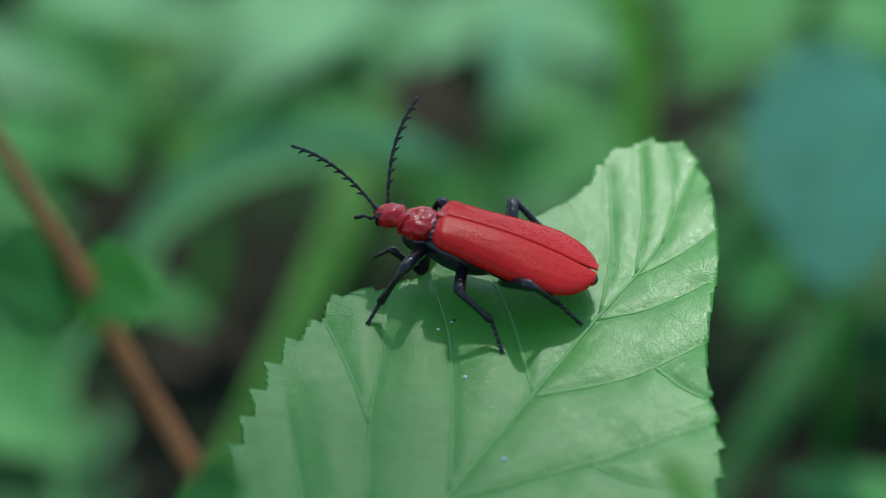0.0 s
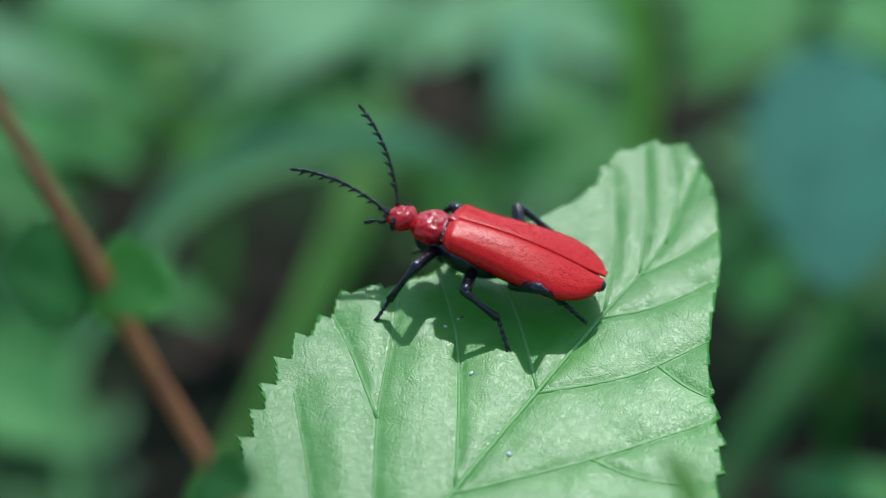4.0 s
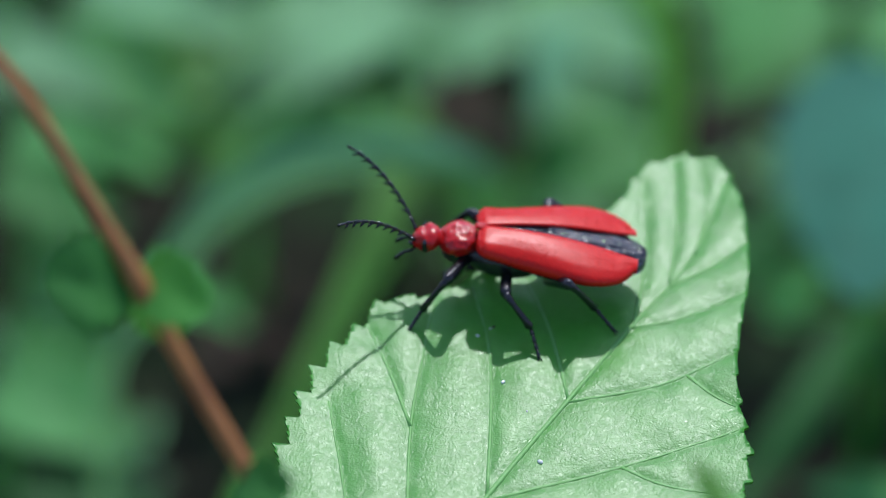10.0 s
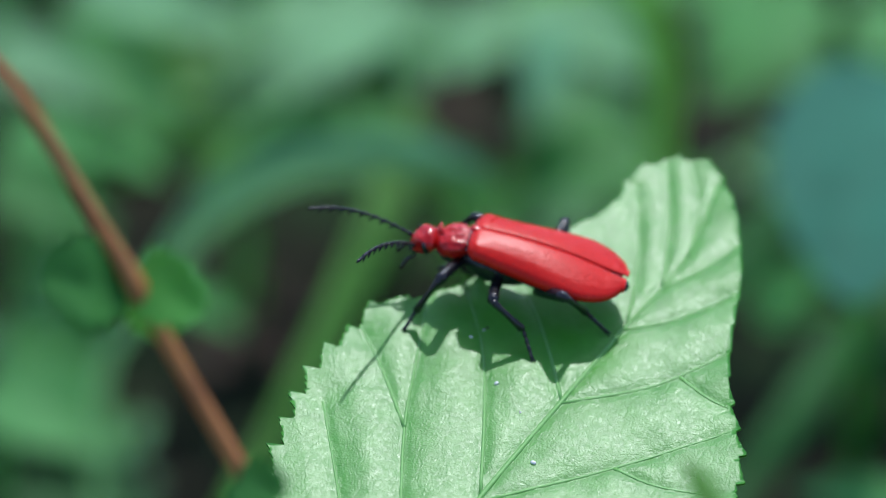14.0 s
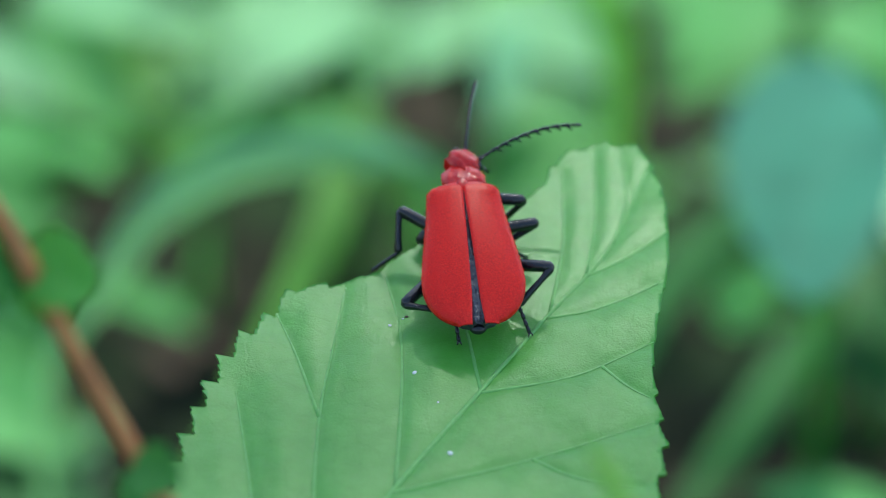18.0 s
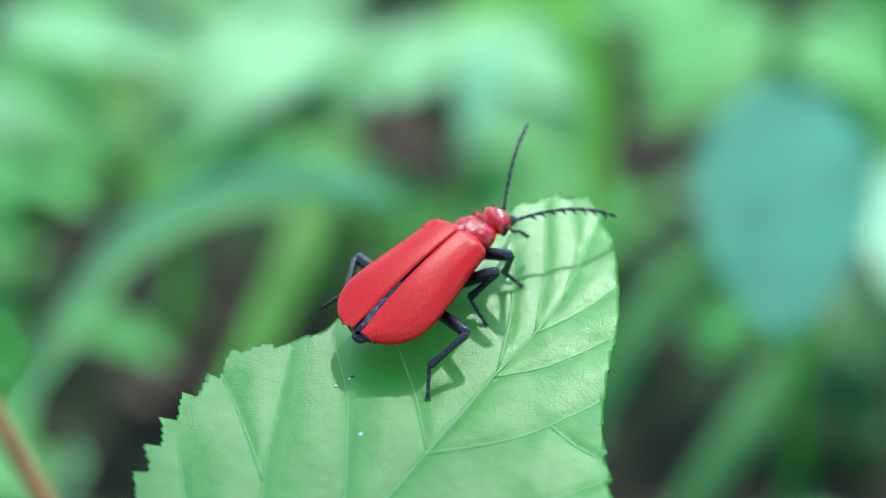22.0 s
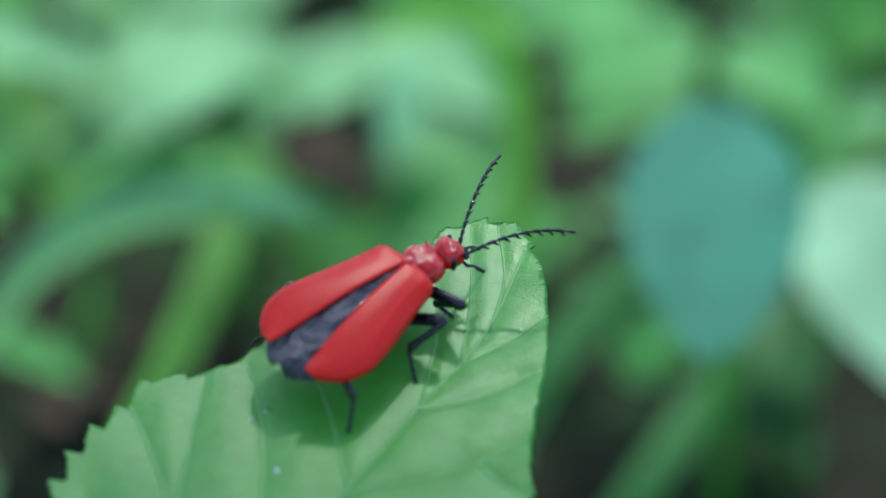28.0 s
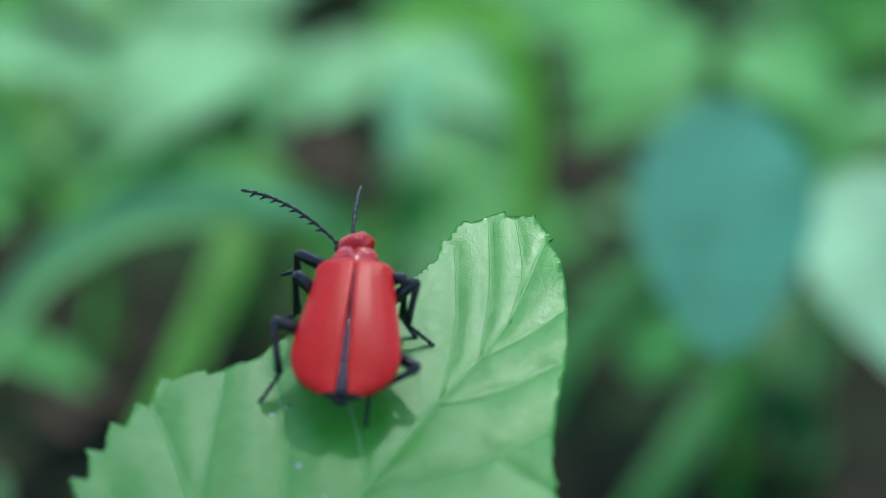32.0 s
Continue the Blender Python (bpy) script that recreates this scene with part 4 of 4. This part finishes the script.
grass_blade([(-39.8, 138.1, 43.1), (-36.7, 139.0, 48.1), (-32.6, 139.5, 54.5), (-28.6, 140.5, 60.0), (-20.8, 140.4, 65.3), (-10.7, 137.2, 69.2), (-3.1, 132.7, 71.0), (2.0, 127.3, 71.3)], 4.4, "ash", "arching greyish green grass blade")
grass_blade([(-24.9, 101.4, 43.9), (-19.7, 110.9, 51.0), (-13.7, 120.7, 59.5), (-9.9, 128.6, 65.5), (-7.8, 137.2, 68.9), (-6.2, 149.5, 71.4)], 4.4, "lime", "upright grass blade, dull yellowish green")
grass_blade([(19.8, 154.9, 39.2), (20.7, 161.5, 51.6), (21.3, 164.8, 58.4), (21.3, 168.2, 65.4), (19.1, 171.1, 71.6), (14.9, 177.2, 72.7), (8.7, 181.5, 69.5), (4.0, 185.2, 65.4)], 4.4, "sunny", "bright lime green grass blade bent over")
grass_blade([(15.3, 135.8, 26.1), (18.6, 145.1, 32.0), (25.4, 155.9, 41.5), (34.6, 168.3, 44.9), (41.6, 178.7, 44.7)], 4.4, "dull", "dull green grass blade leaning over")
grass_blade([(28.4, 142.7, 19.6), (31.9, 150.0, 22.4), (38.1, 158.1, 27.2), (43.9, 170.2, 29.2), (47.9, 181.2, 29.2)], 4.4, "dull", "dull green grass blade leaning over")
grass_blade([(14.1, -56.1, 142.3), (12.5, -53.2, 142.9), (11.2, -49.9, 144.2), (10.1, -47.3, 144.5)], 1.2, "lime", "blurred yellowish grass tip before the leaf")
grass_blade([(-46.4, 176.8, 20.9), (-48.4, 180.5, 28.0), (-55.0, 193.1, 32.0)], 4.8, "mid", "mid green short grass blade")
grass_blade([(-1.7, 203.8, 23.3), (-4.5, 207.6, 30.9), (-6.8, 219.7, 32.8)], 4.3, "lime", "short lime green grass blade")
weed((45.7, 167.2), [((40.7, 149.3, 75.8), (37.1, 107.5, 69.9), 17.0, "blue")], "blue-green drooping broad leaf on a low weed", 0.95, 0.62, 0.07)
weed((57.1, 190.8), [((55.8, 167.0, 58.3), (65.8, 145.3, 41.8), 18.0, "white")], "broad leaf on a low weed, sunlight put into its whitish green")
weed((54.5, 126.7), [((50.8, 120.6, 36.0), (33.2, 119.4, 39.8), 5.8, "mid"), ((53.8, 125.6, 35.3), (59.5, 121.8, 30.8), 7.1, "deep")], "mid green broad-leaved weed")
weed((-52.9, 230.4), [((-54.3, 233.0, 45.0), (-27.0, 214.8, 47.7), 9.4, "pale"), ((-51.7, 221.4, 43.1), (-36.8, 208.2, 35.3), 10.7, "mid"), ((-61.6, 220.3, 43.6), (-46.5, 209.2, 39.5), 10.0, "pale"), ((-49.6, 239.0, 32.6), (-33.3, 229.3, 32.3), 8.9, "lime")], "pale green broad-leaved weed in a clump")
weed((-12.3, 242.7), [((-10.3, 226.9, 48.5), (-24.3, 202.6, 44.9), 14.1, "pale"), ((-10.3, 226.6, 47.8), (-6.6, 212.5, 41.0), 11.4, "pale"), ((-16.4, 235.3, 43.2), (-28.3, 223.3, 42.3), 9.5, "pale"), ((-6.4, 257.4, 43.4), (-22.7, 246.9, 45.4), 15.2, "pale")], "pale green broad-leaved weed in a clump")
weed((8.0, 242.2), [((6.9, 227.2, 49.1), (21.5, 213.0, 43.1), 13.5, "pale"), ((10.3, 216.3, 49.3), (7.6, 202.0, 42.2), 5.9, "ash"), ((5.5, 226.4, 47.1), (-3.1, 213.5, 42.9), 10.7, "pale"), ((12.9, 236.0, 44.5), (5.5, 224.0, 41.9), 10.2, "pale")], "pale green broad-leaved weed in a clump")
weed((22.7, 244.9), [((24.7, 227.7, 27.7), (6.9, 215.6, 24.4), 16.0, "mid"), ((22.2, 238.9, 27.7), (5.6, 228.4, 27.8), 11.2, "pale"), ((20.3, 226.8, 25.3), (24.2, 212.7, 20.2), 9.5, "mid")], "mid green broad-leaved weed")
weed((49.0, 240.0), [((46.2, 224.6, 48.7), (27.1, 214.5, 47.0), 10.0, "mid"), ((49.7, 223.9, 48.2), (59.7, 210.2, 45.2), 12.1, "mid"), ((46.5, 231.7, 40.0), (28.4, 220.5, 36.4), 10.9, "mid"), ((41.5, 244.8, 43.9), (21.7, 235.7, 44.6), 12.6, "mid"), ((31.7, 257.1, 45.2), (13.2, 248.4, 48.0), 15.2, "pale"), ((55.4, 221.0, 43.3), (61.1, 205.2, 35.2), 11.4, "mid")], "mid green broad-leaved weed in a clump")
weed((-59.0, 203.2), [((-57.6, 186.6, 42.2), (-44.7, 175.7, 39.6), 10.0, "stem"), ((-57.6, 197.8, 41.9), (-44.5, 188.3, 42.1), 8.9, "mid"), ((-38.0, 197.2, 36.1), (-46.4, 189.0, 44.0), 7.5, "mid")], "mid green broad-leaved weed")
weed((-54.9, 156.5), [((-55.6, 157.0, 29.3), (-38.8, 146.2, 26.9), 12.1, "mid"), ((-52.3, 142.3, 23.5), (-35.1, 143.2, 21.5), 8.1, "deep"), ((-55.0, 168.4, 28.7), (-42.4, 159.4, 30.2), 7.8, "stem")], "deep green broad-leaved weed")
weed((-29.7, 221.3), [((-29.1, 189.5, 20.0), (-38.5, 181.4, 27.6), 8.2, "mid"), ((-30.5, 215.7, 26.8), (-38.2, 209.9, 39.1), 9.3, "lime"), ((-28.9, 228.3, 29.5), (-19.0, 217.8, 29.7), 10.2, "mid"), ((-26.7, 227.1, 26.8), (-34.8, 214.4, 25.0), 9.5, "mid")], "mid green broad-leaved weed")
weed((-10.8, 236.3), [((-10.6, 229.6, 30.5), (-16.1, 215.7, 25.2), 10.9, "mid"), ((-12.1, 228.6, 28.5), (-21.9, 219.3, 33.0), 9.5, "mid"), ((-7.5, 217.8, 28.9), (3.2, 206.7, 29.0), 7.1, "mid")], "mid green broad-leaved weed")
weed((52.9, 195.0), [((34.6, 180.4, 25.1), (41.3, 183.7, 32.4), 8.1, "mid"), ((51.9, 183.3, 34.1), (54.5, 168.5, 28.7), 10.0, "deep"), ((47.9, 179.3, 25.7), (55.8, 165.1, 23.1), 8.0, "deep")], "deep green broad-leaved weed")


def red_stem():
    thing = new("twig")
    pts = [Vector(p) for p in [(-7.9, -45.7, 133.8), (-11.0, -43.7, 139.0), (-15.0, -40.9, 145.2), (-18.3, -38.8, 150.7), (-21.0, -37.0, 154.7), (-23.2, -35.7, 158.0), (-26.2, -33.7, 161.0)]]
    foot = Vector((pts[0].x + 6, pts[0].y - 8, 0))
    thing.matrix_basis = Matrix.Translation(foot * MM)
    tagged(thing, "thin reddish brown stem with small round leaves", "twig")
    path = spline([foot - Vector((0, 0, 3)), (foot + pts[0]) / 2 + Vector((1, 0, 0))] + pts, 6)
    bm = bmesh.new()
    n = len(path)
    node_at = [Vector(p) for p in (pts[3] * 0.75 + pts[2] * 0.25, pts[1])]
    radii = []
    for i, p in enumerate(path):
        r = 0.56 - 0.18 * i / n
        r += 0.18 * sum(math.exp(-((p - q).length / 1.2) ** 2) for q in node_at)
        radii.append(r * MM)
    tube(bm, [(p - foot) * MM for p in path], radii, 12)
    part("stem", bm, M_STEM, thing)
    for base, tip, width, key in STEM_LEAVES:
        bm = bmesh.new()
        leaf_mesh(bm, Vector(base) - foot, Vector(tip) - foot, width, 0.15, 0.2, (0, -0.8, 0.6), 0.95, 0.5, 0.14)
        part("stem_leaf", bm, M_G[key], thing)


STEM_LEAVES = [
    ((-18.1, -38.9, 149.3), (-21.7, -42.4, 151.1), 4.2, "stem"),
    ((-18.1, -38.9, 149.4), (-20.9, -39.8, 147.3), 3.0, "stem"),
    ((-18.1, -38.9, 149.4), (-21.1, -34.3, 149.1), 2.8, "stem"),
    ((-17.4, -38.9, 149.2), (-13.8, -42.3, 149.7), 3.5, "grass"),
    ((-17.4, -38.9, 149.3), (-14.8, -37.9, 149.4), 2.8, "grass"),
    ((-17.4, -39.0, 149.0), (-15.9, -36.2, 144.5), 2.8, "stem"),
    ((-12.3, -43.5, 140.3), (-9.6, -46.7, 141.6), 2.8, "stem"),
    ((-12.3, -43.5, 140.3), (-10.9, -44.1, 138.4), 2.8, "stem"),
]
red_stem()


def dead_leaf(at, size, turn):
    bm = bmesh.new()
    leaf_mesh(bm, (-size, 0, 0), (size, 0, 1), size * 1.1, -0.25, 0.3)
    ob = new("dead_leaf", finish(bm, "dead_leaf", M_LITTER))
    ob.matrix_basis = pose(at[0] * MM, at[1] * MM, max(at[2], 1.0) * MM, 4, 6, turn)
    tagged(ob, "curled dark brown dead leaf on the soil", "dead leaf", "leaf litter")


for i, p in enumerate([(-1.5, 260.4, 13.5), (-3.5, 265.8, 13.2), (1.3, 259.7, 12.1), (-26.7, 217.3, 7.9), (-29.0, 206.0, 8.4), (-19.4, 216.2, 5.1), (45.6, 203.7, 7.1), (50.7, 196.8, 6.2), (41.8, 191.8, 5.9), (33.1, 264.5, 12.9), (-21.9, 204.5, 5.0), (-34.0, 195.2, 10.4)]):
    dead_leaf(p, 3.2 + 0.8 * (i % 3), 77 * i)


def rosettes():
    """Low weeds that cover the ground farther back, copied from four kinds."""
    rng = random.Random(5)
    kinds = []
    for k, key in enumerate(("mid", "pale", "pale", "grass")):
        thing = new("low_weed")
        tagged(thing, ("mid green low weed with oval leaves", "pale green low weed with oval leaves",
                       "dense green low weed with oval leaves", "grassy green low weed")[k], "weed", "low weeds on the ground")
        bm = bmesh.new()
        tube(bm, [(0, 0, -0.003), (0.001, 0, 0.012), (0.002, 0.001, 0.03)], [0.0013, 0.001, 0.0006], 7)
        part("stem", bm, M_G["grass"], thing)
        for j in range(7):
            a = 2.4 * j + k
            h = 5 + 4.5 * j
            r = 17 - 1.2 * j + rng.uniform(-2, 3)
            bm = bmesh.new()
            leaf_mesh(bm, (1.5 * math.cos(a), 1.5 * math.sin(a), h * 0.85), (r * math.cos(a), r * math.sin(a), h + 3), rng.uniform(9, 13), 0.12, 0.22, (0, 0, 1))
            part("weed_leaf", bm, M_G[key], thing)
        kinds.append(thing)
    bare = [(-27, 225, 11), (-35, 235, 9), (-20, 235, 8), (-22, 207, 9), (49, 213, 13), (57, 216, 12), (42, 196, 11), (34, 289, 5), (-2, 288, 6), (41, 225, 8), (-38, 213, 8)]  # open soil: mm along, mm away, radius
    spots = []
    for i in range(1900):
        far = i >= 1000
        x = rng.uniform(-0.15, 0.17) if not far else rng.gauss(0, 0.55)
        y = rng.uniform(0.17, 0.60) if not far else rng.gauss(0.4, 0.6)
        size = rng.uniform(0.38, 0.5) if y < 0.26 else rng.uniform(0.55, 0.8)
        if far:
            size = rng.uniform(0.9, 1.4)
            if abs(x) < 0.2 and -0.6 < y < 0.62:
                continue
        elif y < 0.30 and rng.random() < 0.45:
            continue
        reach = 20 * size
        if any(abs(x * 1000 - bx) < r + reach and -r - 62 * size < y * 1000 - by < r + reach * 0.5 for bx, by, r in bare):
            continue
        if any((x - a) ** 2 + (y - b) ** 2 < (0.017 * (size + c)) ** 2 * 0.35 for a, b, c in spots):
            continue
        spots.append((x, y, size))
    spots.sort(key=lambda s: abs(s[0]) + abs(s[1] - 0.3))
    rest = []
    for i, (x, y, size) in enumerate(spots):
        m = pose(x, y, 0, rng.uniform(-8, 8), rng.uniform(-8, 8), rng.uniform(0, 360))
        src = kinds[i % 4]
        if i < 4:
            src.matrix_basis = m
            src.scale = (size, size, size)
        elif i < 290:
            copy_thing(src, m).scale = (size, size, size)
        else:
            rest.append((src, m @ Matrix.Scale(size, 4)))
    # the weeds farther off, joined
    for key in ("mid", "pale", "grass"):
        verts, faces = [], []
        for src, m in rest:
            for ch in src.children:
                if ch.data.materials[0] == M_G[key]:
                    n0 = len(verts)
                    verts += [tuple(m @ v.co) for v in ch.data.vertices]
                    faces += [[n0 + q for q in f.vertices] for f in ch.data.polygons]
        me = bpy.data.meshes.new("undergrowth")
        me.from_pydata(verts, [], faces)
        me.materials.append(M_G[key])
        me.polygons.foreach_set("use_smooth", [True] * len(me.polygons))
        tagged(new("undergrowth", me), "dense low green weeds farther off on the ground", "undergrowth", kind="stuff")


rosettes()


# ---- an unseen shrub, added so that its swaying twig shades the leaf ----
def shrub():
    """A tall shrub beyond the view, added to cast shade: a stem, a hanging twig that thins out to its tip, side twigs
    and small leaves.
    """
    rng = random.Random(11)
    root = Vector((-0.24, 0.70, 0))
    thing = new("shrub")
    thing.matrix_basis = Matrix.Translation(root)
    tagged(thing, "tall thin unseen shrub with small leaves, added overhead to shade the leaf", "shrub")
    tip = Vector((0.003, -0.006, 0.133)) + SUN_TO * 1.1 - Vector((0.03, 0, 0)) - root
    along = (Vector((-1, 0, 0)) + SUN_TO * SUN_TO.x).normalized()
    across = SUN_TO.cross(along)
    at = lambda a, b, c=0.0: tip + along * a * MM + across * b * MM + SUN_TO * c * MM
    fork = at(215, 6, -60)
    bm = bmesh.new()
    path = spline([Vector((0, 0, -0.004)), Vector((0.01, 0.01, 0.3)), Vector((0.0, 0.0, 0.62)), fork], 6)
    tube(bm, path, [(6.0 - 3.2 * i / len(path)) * MM for i in range(len(path))], 10)
    part("stem", bm, M_STEM, thing)
    bm = bmesh.new()
    path = spline([fork, at(160, 2, -20), at(90, 0, -4), at(40, 1, 0), at(0, 0, -4)], 6)
    tube(bm, path, [(2.4 - 1.9 * i / len(path)) * MM for i in range(len(path))], 8)
    part("twig", bm, M_STEM, thing)
    kinds = []
    for width in (10.5, 12.0, 9.0):
        bm = bmesh.new()
        leaf_mesh(bm, (0, 0, 0), (16, 0, 0), width, 0.10, 0.12, (0, 0, 1))
        kinds.append(finish(bm, "twig_leaf", M_G["mid"]))
    for i in range(11):
        a = 4 + 17 * i
        for side in (1, -1):
            reach = 26 + 24 * smooth(0, 60, a) + rng.uniform(-4, 4)
            c = rng.uniform(-10, 10)
            bm = bmesh.new()
            tube(bm, [at(a, 0), at(a - 4, side * reach * 0.5, c * 0.6), at(a - 10, side * reach, c)], [0.8 * MM, 0.6 * MM, 0.3 * MM], 6)
            part("side_twig", bm, M_STEM, thing)
            count = int(reach / 8)
            for k in range(count):
                f = (k + 0.6) / count
                for turn in (1, -1):
                    if rng.random() > 0.22 + 0.78 * smooth(0, 75, a):
                        continue
                    base = at(a - 10 * f * f, side * reach * f, c * f)
                    way = (across * side * rng.uniform(0.1, 0.7) + along * turn + SUN_TO * rng.uniform(-0.35, 0.2)).normalized()
                    up = (SUN_TO - way * SUN_TO.dot(way)).normalized()
                    y = up.cross(way)
                    m = Matrix(((way.x, y.x, up.x, base.x), (way.y, y.y, up.y, base.y), (way.z, y.z, up.z, base.z), (0, 0, 0, 1)))
                    ob = new("twig_leaf", kinds[rng.randrange(3)])
                    ob.parent = thing
                    ob.matrix_basis = m @ Matrix.Scale(rng.uniform(0.8, 1.1), 4)
    return thing, root


SHADE_SHRUB, SHRUB_ROOT = shrub()
SWAY = [  # seconds, lean of the shrub in degrees
    (0, 3.0), (0.5, 2.2), (1, 1.8), (1.5, 1.8), (3.5, 1.8), (5.5, 0.6), (7.5, 0), (14.5, 0.1), (15.5, 1.5), (16.5, 3.0), (17.4, 3.2), (17.8, 3.8), (18.5, 4.1),
    (19, 4.8), (20, 5.4), (21, 5.4), (21.5, 4.4), (21.9, 3.5), (22.5, 3.5), (23, 3.4), (23.4, 3.3), (23.8, 5.4), (24.6, 5.6), (25.5, 5.4),
    (26.8, 4.0), (27.5, 3.8), (28.2, 3.8), (28.7, 3.4), (29.1, 2.5), (29.5, 1.5), (29.9, 1.5), (30.3, 5.0), (30.8, 5.0), (31, 3.2), (32, 3.5),
]


def sway_shrub():
    walk(SHADE_SHRUB, [(t, Matrix.Translation(SHRUB_ROOT) @ pose(0, 0, 0, 0, a, 0)) for t, a in SWAY])


def motions():
    walk_beetle()
    sway_shrub()


motions()
